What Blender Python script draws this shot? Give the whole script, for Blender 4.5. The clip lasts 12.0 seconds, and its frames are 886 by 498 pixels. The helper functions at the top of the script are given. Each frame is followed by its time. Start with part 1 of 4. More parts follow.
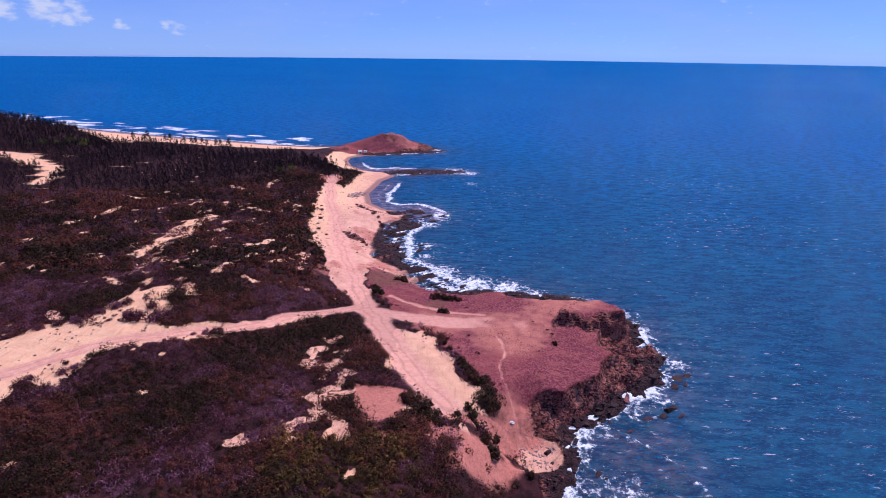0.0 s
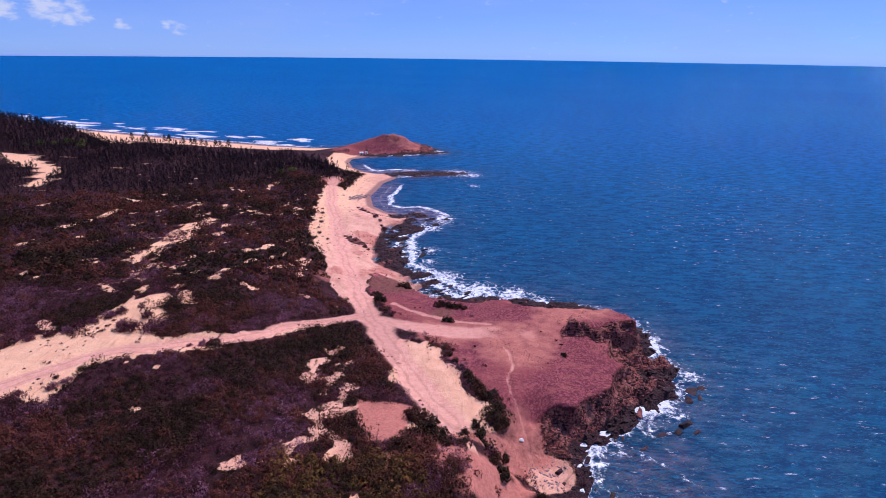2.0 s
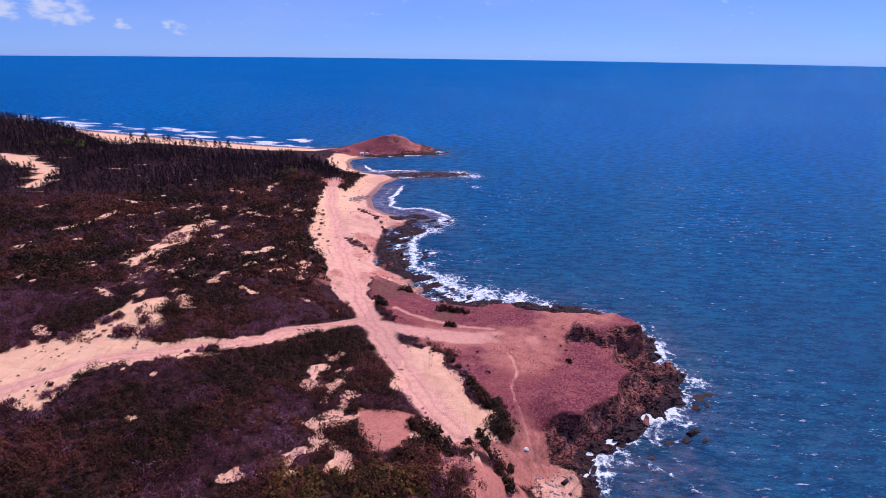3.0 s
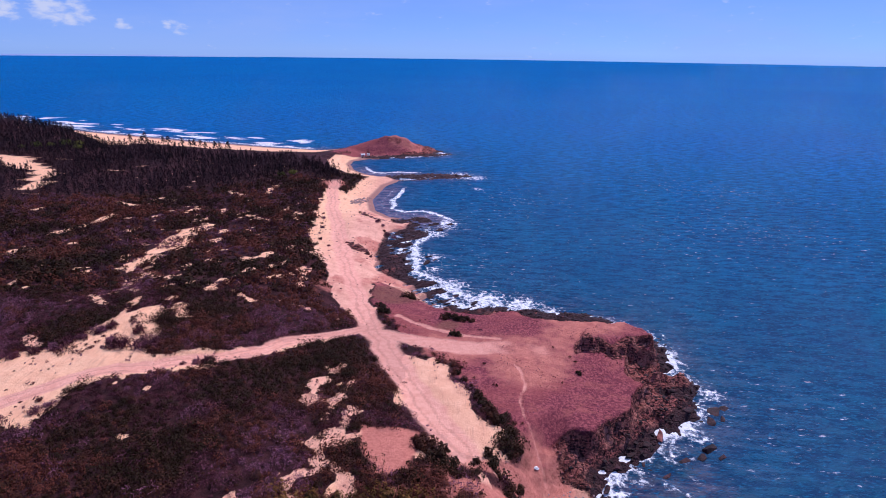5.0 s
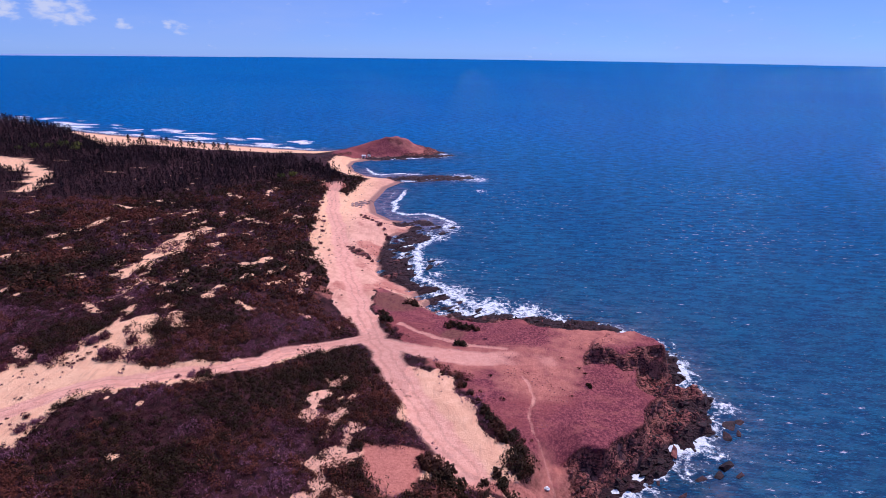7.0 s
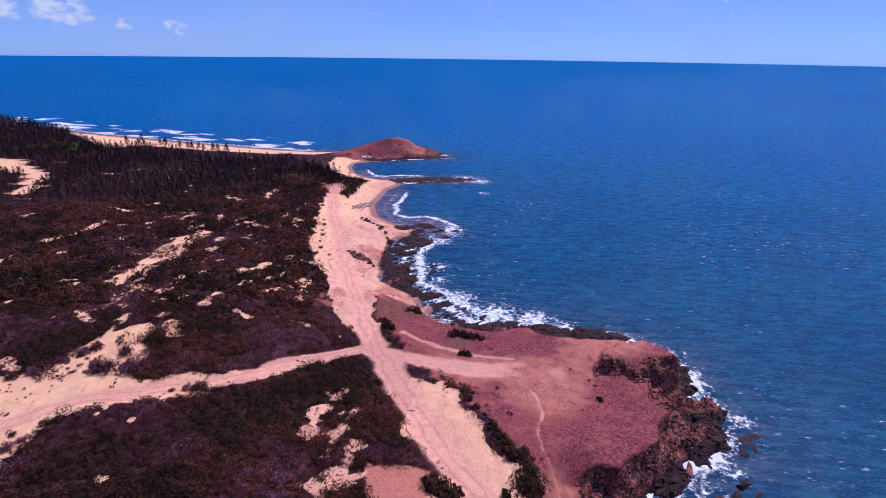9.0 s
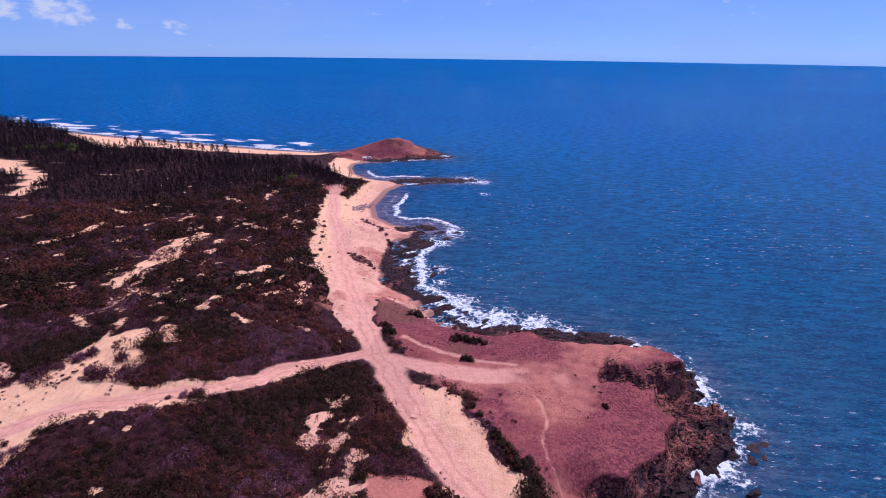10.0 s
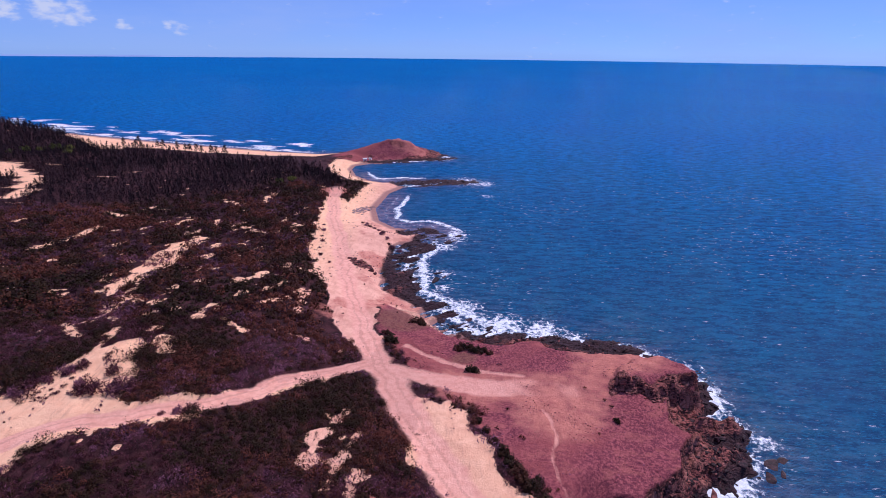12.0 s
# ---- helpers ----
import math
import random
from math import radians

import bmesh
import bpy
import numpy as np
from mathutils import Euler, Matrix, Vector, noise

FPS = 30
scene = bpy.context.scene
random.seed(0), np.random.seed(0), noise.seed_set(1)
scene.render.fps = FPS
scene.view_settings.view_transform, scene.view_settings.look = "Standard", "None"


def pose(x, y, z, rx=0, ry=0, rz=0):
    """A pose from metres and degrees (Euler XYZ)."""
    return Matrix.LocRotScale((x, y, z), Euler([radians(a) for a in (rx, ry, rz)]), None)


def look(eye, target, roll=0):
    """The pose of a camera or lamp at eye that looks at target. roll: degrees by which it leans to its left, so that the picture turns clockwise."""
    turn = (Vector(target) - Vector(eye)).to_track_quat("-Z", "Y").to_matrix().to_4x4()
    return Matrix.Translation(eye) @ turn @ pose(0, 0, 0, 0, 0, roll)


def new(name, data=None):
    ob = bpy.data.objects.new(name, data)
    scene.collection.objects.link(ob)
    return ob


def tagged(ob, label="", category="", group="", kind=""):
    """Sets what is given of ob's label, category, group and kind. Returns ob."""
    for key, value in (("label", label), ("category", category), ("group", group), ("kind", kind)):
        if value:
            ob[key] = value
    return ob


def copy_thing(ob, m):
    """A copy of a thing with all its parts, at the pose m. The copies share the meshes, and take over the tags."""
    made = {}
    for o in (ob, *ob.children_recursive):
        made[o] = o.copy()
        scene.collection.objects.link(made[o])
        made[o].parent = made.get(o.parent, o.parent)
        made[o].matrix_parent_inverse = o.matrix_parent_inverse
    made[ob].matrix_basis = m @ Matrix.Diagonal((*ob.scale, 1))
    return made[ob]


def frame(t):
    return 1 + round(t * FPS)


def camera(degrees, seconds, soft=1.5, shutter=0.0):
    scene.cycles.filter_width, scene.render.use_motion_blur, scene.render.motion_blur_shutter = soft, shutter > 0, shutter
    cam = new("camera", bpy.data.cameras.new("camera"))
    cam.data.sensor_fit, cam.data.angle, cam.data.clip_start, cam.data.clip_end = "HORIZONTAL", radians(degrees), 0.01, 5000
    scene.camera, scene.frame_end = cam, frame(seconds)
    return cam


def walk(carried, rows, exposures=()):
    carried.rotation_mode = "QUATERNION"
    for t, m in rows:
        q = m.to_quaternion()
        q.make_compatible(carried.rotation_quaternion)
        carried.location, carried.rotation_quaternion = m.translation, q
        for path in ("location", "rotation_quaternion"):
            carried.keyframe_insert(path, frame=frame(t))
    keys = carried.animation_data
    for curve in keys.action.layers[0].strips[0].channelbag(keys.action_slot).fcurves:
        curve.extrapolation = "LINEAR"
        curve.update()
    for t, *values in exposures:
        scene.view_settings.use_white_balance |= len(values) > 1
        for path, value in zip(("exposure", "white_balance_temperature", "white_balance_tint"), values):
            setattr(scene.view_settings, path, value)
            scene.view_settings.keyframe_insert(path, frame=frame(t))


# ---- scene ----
cam = camera(79.54, 12.0, soft=0.6)
PATH = [
    (0.0, (0.68, 0.21, 59.71), (-0.19, 93.98, 24.96), 0.72),
    (3.0, (-0.80, 6.13, 59.88), (-1.80, 99.89, 25.12), 0.77),
    (6.0, (-2.17, 11.83, 59.99), (-3.27, 105.58, 25.22), 0.78),
    (9.0, (-3.44, 17.42, 60.03), (-4.60, 111.17, 25.25), 0.76),
    (12.0, (-4.61, 23.00, 60.00), (-5.80, 116.75, 25.23), 0.70),
]
walk(cam, [(t, look(eye, target, roll)) for t, eye, target, roll in PATH],
     exposures=[(0.0, -0.03, 5800, 25), (12.0, -0.08, 5800, 25)])

# ---- daylight ----
SUN_AZ, SUN_EL = radians(44), radians(52)      # clockwise from +y, above the horizon
world = bpy.data.worlds.new("sky")
scene.world = world
world.use_nodes = True
wn, wl = world.node_tree.nodes, world.node_tree.links
wn.clear()
sky = wn.new("ShaderNodeTexSky")
sky.sky_type, sky.sun_disc = "NISHITA", False
sky.sun_elevation, sky.sun_rotation = SUN_EL, SUN_AZ
sky.altitude, sky.air_density, sky.dust_density, sky.ozone_density = 1500, 0.8, 0.0, 5.0
co = wn.new("ShaderNodeTexCoord")
mp = wn.new("ShaderNodeMapping")
mp.inputs["Scale"].default_value = (1.0, 1.0, 5.0)
cl = wn.new("ShaderNodeTexNoise")
cl.inputs["Scale"].default_value, cl.inputs["Detail"].default_value, cl.inputs["Roughness"].default_value = 2.6, 7.0, 0.6
cr = wn.new("ShaderNodeMapRange")
cr.interpolation_type = "SMOOTHSTEP"
cr.inputs[1].default_value, cr.inputs[2].default_value, cr.inputs[3].default_value, cr.inputs[4].default_value = 0.35, 0.80, 0.42, 0.80
cm = wn.new("ShaderNodeMix")
cm.data_type = "RGBA"
cm.inputs[7].default_value = (7.5, 7.2, 7.0, 1)
puffs = None
for way, wide in (((-0.58, 0.813, 0.051), 0.034), ((-0.565, 0.824, 0.044), 0.032), ((-0.545, 0.837, 0.05), 0.03), ((-0.435, 0.9, 0.028), 0.02), ((-0.615, 0.787, 0.053), 0.03), ((-0.501, 0.865, 0.034), 0.016), ((-0.445, 0.895, 0.032), 0.014), ((-0.557, 0.83, 0.04), 0.024)):
    dist = wn.new("ShaderNodeVectorMath")
    dist.operation = "DISTANCE"
    dist.inputs[1].default_value = way
    wl.new(co.outputs["Generated"], dist.inputs[0])
    near_puff = wn.new("ShaderNodeMapRange")
    near_puff.inputs[1].default_value, near_puff.inputs[2].default_value, near_puff.inputs[3].default_value, near_puff.inputs[4].default_value = 0.0, wide, 0.42, 0.0
    wl.new(dist.outputs["Value"], near_puff.inputs[0])
    if puffs:
        most = wn.new("ShaderNodeMath")
        most.operation = "MAXIMUM"
        wl.new(puffs, most.inputs[0])
        wl.new(near_puff.outputs[0], most.inputs[1])
        puffs = most.outputs[0]
    else:
        puffs = near_puff.outputs[0]
fluff = wn.new("ShaderNodeTexNoise")
fluff.inputs["Scale"].default_value, fluff.inputs["Detail"].default_value, fluff.inputs["Roughness"].default_value = 40.0, 5.0, 0.55
flat_way = wn.new("ShaderNodeMapping")
flat_way.inputs["Scale"].default_value = (1.0, 1.0, 2.4)
wl.new(co.outputs["Generated"], flat_way.inputs["Vector"])
wl.new(flat_way.outputs[0], fluff.inputs["Vector"])
body = wn.new("ShaderNodeMath")
wl.new(puffs, body.inputs[0])
wl.new(fluff.outputs[0], body.inputs[1])
dense = wn.new("ShaderNodeMapRange")
dense.interpolation_type = "SMOOTHSTEP"
dense.inputs[1].default_value, dense.inputs[2].default_value, dense.inputs[4].default_value = 0.62, 0.95, 0.85
wl.new(body.outputs[0], dense.inputs[0])
cumulus = wn.new("ShaderNodeMix")
cumulus.data_type = "RGBA"
cumulus.inputs[7].default_value = (14.5, 10.4, 6.8, 1)
wl.new(dense.outputs[0], cumulus.inputs[0])
bg = wn.new("ShaderNodeBackground")
bg.inputs["Strength"].default_value = 0.085
wo = wn.new("ShaderNodeOutputWorld")
wl.new(co.outputs["Generated"], mp.inputs["Vector"])
wl.new(mp.outputs[0], cl.inputs["Vector"])
wl.new(cl.outputs[0], cr.inputs[0])
wl.new(cr.outputs[0], cm.inputs[0])
wl.new(sky.outputs[0], cm.inputs[6])
wt = wn.new("ShaderNodeMix")
wt.data_type, wt.blend_type = "RGBA", "MULTIPLY"
wt.inputs[0].default_value, wt.inputs[7].default_value = 1.0, (0.50, 0.77, 1.36, 1)
wl.new(cm.outputs[2], cumulus.inputs[6])
wl.new(cumulus.outputs[2], wt.inputs[6])
wl.new(wt.outputs[2], bg.inputs[0])
wl.new(bg.outputs[0], wo.inputs[0])

sun_data = bpy.data.lights.new("sun", "SUN")
sun_data.energy, sun_data.angle, sun_data.color = 4.0, radians(0.55), (1.0, 0.95, 0.88)
sun = new("sun", sun_data)
sun_way = Vector((math.sin(SUN_AZ) * math.cos(SUN_EL), math.cos(SUN_AZ) * math.cos(SUN_EL), math.sin(SUN_EL)))
sun.matrix_world = look(sun_way * 300, (0, 0, 0))


# ---- materials ----
class Nodes:
    """A thin wrapper for building a node material."""

    def __init__(self, name):
        self.mat = bpy.data.materials.new(name)
        self.mat.use_nodes = True
        self.t = self.mat.node_tree
        self.t.nodes.clear()
        self.out = self.t.nodes.new("ShaderNodeOutputMaterial")
        self.pos = self.t.nodes.new("ShaderNodeNewGeometry").outputs["Position"]

    def put(self, sock, value):
        if isinstance(value, bpy.types.NodeSocket):
            self.t.links.new(value, sock)
        elif isinstance(value, tuple) and len(value) == 3 and sock.type == "RGBA":
            sock.default_value = (*value, 1)
        else:
            sock.default_value = value

    def noise(self, scale, detail=4.0, rough=0.55, stretch=None, turn=0.0, vec=None):
        v = vec or self.pos
        if stretch:
            m = self.t.nodes.new("ShaderNodeMapping")
            m.inputs["Scale"].default_value = stretch
            m.inputs["Rotation"].default_value = (0, 0, turn)
            self.put(m.inputs["Vector"], v)
            v = m.outputs[0]
        n = self.t.nodes.new("ShaderNodeTexNoise")
        self.put(n.inputs["Vector"], v)
        n.inputs["Scale"].default_value, n.inputs["Detail"].default_value, n.inputs["Roughness"].default_value = scale, detail, rough
        return n.outputs[0]

    def cells(self, scale, feature="F1", stretch=None):
        v = self.pos
        if stretch:
            m = self.t.nodes.new("ShaderNodeMapping")
            m.inputs["Scale"].default_value = stretch
            self.put(m.inputs["Vector"], v)
            v = m.outputs[0]
        n = self.t.nodes.new("ShaderNodeTexVoronoi")
        n.feature = feature
        self.put(n.inputs["Vector"], v)
        n.inputs["Scale"].default_value = scale
        return n.outputs[0]

    def step(self, v, a, b, lo=0.0, hi=1.0):
        n = self.t.nodes.new("ShaderNodeMapRange")
        n.interpolation_type = "SMOOTHSTEP"
        self.put(n.inputs[0], v)
        for i, x in enumerate((a, b, lo, hi)):
            n.inputs[1 + i].default_value = x
        return n.outputs[0]

    def math(self, op, a, b=0.0):
        n = self.t.nodes.new("ShaderNodeMath")
        n.operation = op
        self.put(n.inputs[0], a)
        self.put(n.inputs[1], b)
        return n.outputs[0]

    def mix(self, f, a, b):
        n = self.t.nodes.new("ShaderNodeMix")
        n.data_type = "RGBA"
        self.put(n.inputs[0], f)
        self.put(n.inputs[6], a)
        self.put(n.inputs[7], b)
        return n.outputs[2]

    def attr(self, name):
        n = self.t.nodes.new("ShaderNodeAttribute")
        n.attribute_name = name
        return n.outputs["Fac"]

    def random(self):
        return self.t.nodes.new("ShaderNodeObjectInfo").outputs["Random"]

    def bump(self, h, strength, distance, normal=None):
        n = self.t.nodes.new("ShaderNodeBump")
        n.inputs["Strength"].default_value, n.inputs["Distance"].default_value = strength, distance
        self.put(n.inputs["Height"], h)
        if normal:
            self.put(n.inputs["Normal"], normal)
        return n.outputs[0]

    def surface(self, color, rough=0.9, normal=None, spec=0.3):
        n = self.t.nodes.new("ShaderNodeBsdfPrincipled")
        self.put(n.inputs["Base Color"], color)
        self.put(n.inputs["Roughness"], rough)
        n.inputs["Specular IOR Level"].default_value = spec
        if normal:
            self.put(n.inputs["Normal"], normal)
        return n

    def done(self, shader):
        self.t.links.new(shader.outputs[0], self.out.inputs[0])
        return self.mat


def edge(m, name, grain, soft=0.18, amount=0.7):
    """A ground mask whose border is broken up by grain."""
    v = m.math("ADD", m.attr(name), m.math("MULTIPLY", m.math("SUBTRACT", grain, 0.5), amount))
    return m.step(v, 0.5 - soft, 0.5 + soft)


def ground_material():
    m = Nodes("coastal_ground")
    big, mid, fine, grit = m.noise(0.06, 5), m.noise(0.45, 6, 0.62), m.noise(2.2, 6, 0.65), m.noise(9.0, 4, 0.7)
    litter = m.mix(m.step(mid, 0.35, 0.68), (0.022, 0.007, 0.008), (0.066, 0.019, 0.022))
    sand = m.mix(m.step(mid, 0.3, 0.7), (0.93, 0.52, 0.31), (0.88, 0.44, 0.26))
    sand = m.mix(m.step(fine, 0.60, 0.76, 0, 0.35), sand, (0.40, 0.19, 0.14))
    sand = m.mix(m.math("MULTIPLY", m.attr("pink"), 0.85), sand, m.mix(m.step(m.math("ADD", m.math("MULTIPLY", mid, 0.5), m.math("MULTIPLY", big, 0.5)), 0.38, 0.62), (0.82, 0.41, 0.30), (0.62, 0.26, 0.19)))
    tatter = m.noise(1.0, 5, 0.68, (1.0, 0.36, 1.0), 0.5)
    trail = m.noise(0.7, 5, 0.6, (2.4, 0.35, 1.0), 0.3)
    sand = m.mix(m.step(trail, 0.52, 0.70, 0, 0.4), sand, (0.56, 0.24, 0.165))
    col = m.mix(edge(m, "sand", m.math("ADD", m.math("MULTIPLY", m.math("ADD", fine, mid), 0.28), m.math("MULTIPLY", tatter, 0.44)), 0.10, 3.0), litter, sand)
    turf = m.mix(m.step(m.math("ADD", m.math("MULTIPLY", fine, 0.6), m.math("MULTIPLY", grit, 0.4)), 0.45, 0.57), (0.15, 0.030, 0.044), (0.36, 0.090, 0.094))
    turf = m.mix(m.step(big, 0.46, 0.64, 0, 0.8), turf, (0.30, 0.072, 0.068))
    turf = m.mix(m.step(m.noise(0.22, 5, 0.6, (1.0, 1.8, 1.0), 0.6), 0.52, 0.66, 0, 0.55), turf, (0.42, 0.12, 0.10))
    turf = m.mix(m.step(m.cells(0.9), 0.0, 0.22, 0.55, 0.0), turf, (0.10, 0.030, 0.040))
    turf = m.mix(m.step(m.noise(1.3, 6, 0.7), 0.56, 0.68, 0, 0.7), turf, (0.13, 0.032, 0.044))
    col = m.mix(edge(m, "turf", mid), col, turf)
    green = m.mix(m.step(fine, 0.4, 0.65), (0.10, 0.075, 0.025), (0.20, 0.10, 0.06))
    col = m.mix(edge(m, "green", fine, 0.4, 1.2), col, green)
    red = m.mix(m.step(fine, 0.35, 0.7), (0.60, 0.215, 0.155), (0.46, 0.14, 0.105))
    col = m.mix(edge(m, "red", mid, 0.3, 0.9), col, red)
    road = m.mix(m.step(m.noise(0.9, 5, 0.6), 0.35, 0.7), (0.84, 0.40, 0.30), (0.74, 0.315, 0.23))
    col = m.mix(m.math("MULTIPLY", edge(m, "road", m.math("ADD", m.math("MULTIPLY", fine, 0.5), m.math("MULTIPLY", mid, 0.5)), 0.22, 0.9), 0.85), col, road)
    col = m.mix(m.math("MULTIPLY", m.step(m.math("ADD", m.attr("rut"), m.math("SUBTRACT", m.math("MULTIPLY", mid, 0.8), 0.4)), 0.3, 0.8), 0.36), col, (0.44, 0.175, 0.125))
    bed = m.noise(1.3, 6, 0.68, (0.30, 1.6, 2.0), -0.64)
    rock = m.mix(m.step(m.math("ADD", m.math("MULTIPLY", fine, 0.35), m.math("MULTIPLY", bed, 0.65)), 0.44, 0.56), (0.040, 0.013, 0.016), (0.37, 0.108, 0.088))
    rock = m.mix(m.step(mid, 0.48, 0.66), rock, (0.44, 0.165, 0.125))
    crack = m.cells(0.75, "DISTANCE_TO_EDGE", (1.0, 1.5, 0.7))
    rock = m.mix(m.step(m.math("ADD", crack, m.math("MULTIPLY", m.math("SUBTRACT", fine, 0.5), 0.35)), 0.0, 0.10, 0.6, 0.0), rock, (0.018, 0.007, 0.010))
    rock_mask = edge(m, "rock", fine, 0.2, 0.9)
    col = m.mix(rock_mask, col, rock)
    wet = edge(m, "wet", fine, 0.3, 0.4)
    col = m.mix(m.math("MULTIPLY", wet, 0.92), col, m.mix(rock_mask, (0.30, 0.135, 0.11), (0.030, 0.012, 0.017)))
    h = m.math("ADD", m.math("MULTIPLY", fine, 0.6), m.math("MULTIPLY", grit, 0.4))
    nor = m.bump(h, 0.85, 0.35)
    nor = m.bump(m.math("MULTIPLY", rock_mask, m.math("ADD", bed, m.step(crack, 0.0, 0.12, 0.0, 0.3))), 0.8, 0.7, nor)
    return m.done(m.surface(col, m.step(wet, 0, 1, 0.95, 0.7), nor, 0.15))


def sea_material():
    m = Nodes("sea_water")
    # water painted brighter with distance from the viewpoint, standing in for haze
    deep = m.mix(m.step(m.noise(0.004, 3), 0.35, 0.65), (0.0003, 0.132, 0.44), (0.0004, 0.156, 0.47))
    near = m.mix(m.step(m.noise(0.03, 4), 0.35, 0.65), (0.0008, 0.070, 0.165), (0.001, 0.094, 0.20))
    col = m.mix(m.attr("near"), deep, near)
    murk = m.mix(m.step(m.noise(0.15, 4), 0.35, 0.65), (0.035, 0.075, 0.12), (0.14, 0.105, 0.155))
    col = m.mix(m.math("MULTIPLY", m.attr("shallow"), 0.85), col, murk)
    col = m.mix(m.math("MULTIPLY", m.attr("film"), m.step(m.noise(0.35, 5, 0.6), 0.3, 0.6, 0.45, 0.95)), col, (0.27, 0.19, 0.265))
    swell = m.noise(0.10, 3, 0.5, (1.0, 2.8, 1.0), 0.35)
    chop = m.noise(0.42, 6, 0.66, (1.0, 2.1, 1.0), 0.45)
    ripple = m.noise(2.0, 5, 0.65, (1.0, 1.6, 1.0), 0.6)
    # shaded sides of the waves, painted as dark bands in the colour
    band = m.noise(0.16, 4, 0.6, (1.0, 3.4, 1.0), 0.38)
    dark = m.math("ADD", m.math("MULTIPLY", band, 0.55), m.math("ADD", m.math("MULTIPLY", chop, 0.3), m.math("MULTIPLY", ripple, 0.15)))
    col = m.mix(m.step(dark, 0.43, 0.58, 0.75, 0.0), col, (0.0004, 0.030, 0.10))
    # glitter on the chop, painted as lighter blue streaks
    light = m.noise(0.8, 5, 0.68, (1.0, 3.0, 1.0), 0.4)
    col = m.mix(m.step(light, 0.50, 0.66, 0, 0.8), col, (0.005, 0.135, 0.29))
    nor = m.bump(ripple, 0.9, 0.45, m.bump(chop, 0.9, 1.3, m.bump(swell, 0.7, 2.2)))
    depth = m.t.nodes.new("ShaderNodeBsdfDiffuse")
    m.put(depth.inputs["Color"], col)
    m.put(depth.inputs["Normal"], nor)
    shine = m.t.nodes.new("ShaderNodeBsdfGlossy")
    m.put(shine.inputs["Color"], (0.62, 0.85, 1.0))
    m.put(shine.inputs["Roughness"], 0.13)
    m.put(shine.inputs["Normal"], nor)
    water = m.t.nodes.new("ShaderNodeMixShader")
    water.inputs[0].default_value = 0.055
    m.t.links.new(depth.outputs[0], water.inputs[1])
    m.t.links.new(shine.outputs[0], water.inputs[2])
    net = m.cells(0.55, "DISTANCE_TO_EDGE")
    lace = m.math("ADD", m.math("MULTIPLY", m.noise(0.6, 6, 0.7), 0.6), m.math("MULTIPLY", m.noise(2.6, 4, 0.72), 0.4))
    foam = m.math("ADD", m.attr("foam"), m.math("MULTIPLY", m.math("SUBTRACT", lace, 0.5), 2.8))
    foam = m.math("ADD", foam, m.step(net, 0.0, 0.3, 0.12, -0.16))
    foam = m.math("MULTIPLY", m.step(foam, 0.46, 0.92, 0, 0.95), m.step(m.attr("foam"), 0.04, 0.2))
    # white flecks: whitecaps, and sun sparkle painted in with them
    crest = m.math("ADD", m.math("MULTIPLY", m.noise(0.30, 7, 0.72, (1.0, 3.2, 1.0), 0.4), 0.8), m.math("MULTIPLY", m.noise(0.012, 3), 0.2))
    caps_glints = m.math("MULTIPLY", m.step(crest, 0.58, 0.67, 0, 0.72), m.step(m.attr("near"), 0.2, 1.0, 0.12, 1.0))
    white = m.surface(m.mix(m.step(lace, 0.4, 0.6), (0.60, 0.60, 0.68), (0.86, 0.85, 0.88)), 0.8, m.bump(lace, 0.8, 0.3), 0.2)
    mixer = m.t.nodes.new("ShaderNodeMixShader")
    m.put(mixer.inputs[0], m.math("MAXIMUM", foam, caps_glints))
    m.t.links.new(water.outputs[0], mixer.inputs[1])
    m.t.links.new(white.outputs[0], mixer.inputs[2])
    return m.done(mixer)


def rock_material(name, dark, light, wet=False):
    m = Nodes(name)
    f, g = m.noise(1.1, 6, 0.65), m.noise(6.0, 5, 0.65)
    col = m.mix(m.step(m.math("ADD", m.math("MULTIPLY", f, 0.7), m.math("MULTIPLY", g, 0.3)), 0.38, 0.64), dark, light)
    shade = m.math("ADD", 0.6, m.math("MULTIPLY", m.random(), 0.8))
    mul = m.t.nodes.new("ShaderNodeVectorMath")
    mul.operation = "SCALE"
    m.put(mul.inputs[0], col)
    m.put(mul.inputs["Scale"], shade)
    return m.done(m.surface(mul.outputs[0], 0.7 if wet else 0.92, m.bump(g, 0.8, 0.12), 0.2))


def leaf_material(name, a, b, c):
    """Foliage whose colour runs from a through b to c by the plant's own tint."""
    m = Nodes(name)
    t = m.math("ADD", m.attr("tint"), m.math("MULTIPLY", m.math("SUBTRACT", m.noise(0.5, 4, 0.6), 0.5), 0.5))
    col = m.mix(m.step(t, 0.15, 0.5), a, b)
    col = m.mix(m.step(t, 0.5, 0.9), col, c)
    geo = m.t.nodes.new("ShaderNodeNewGeometry")
    v = m.math("ADD", 0.84, m.math("MULTIPLY", geo.outputs["Random Per Island"], 0.32))
    mul = m.t.nodes.new("ShaderNodeVectorMath")
    mul.operation = "SCALE"
    m.put(mul.inputs[0], col)
    m.put(mul.inputs["Scale"], v)
    s = m.surface(mul.outputs[0], 0.75, None, 0.15)
    tr = m.t.nodes.new("ShaderNodeBsdfTranslucent")
    m.t.links.new(mul.outputs[0], tr.inputs[0])
    mx = m.t.nodes.new("ShaderNodeMixShader")
    mx.inputs[0].default_value = 0.25
    m.t.links.new(s.outputs[0], mx.inputs[1])
    m.t.links.new(tr.outputs[0], mx.inputs[2])
    return m.done(mx)


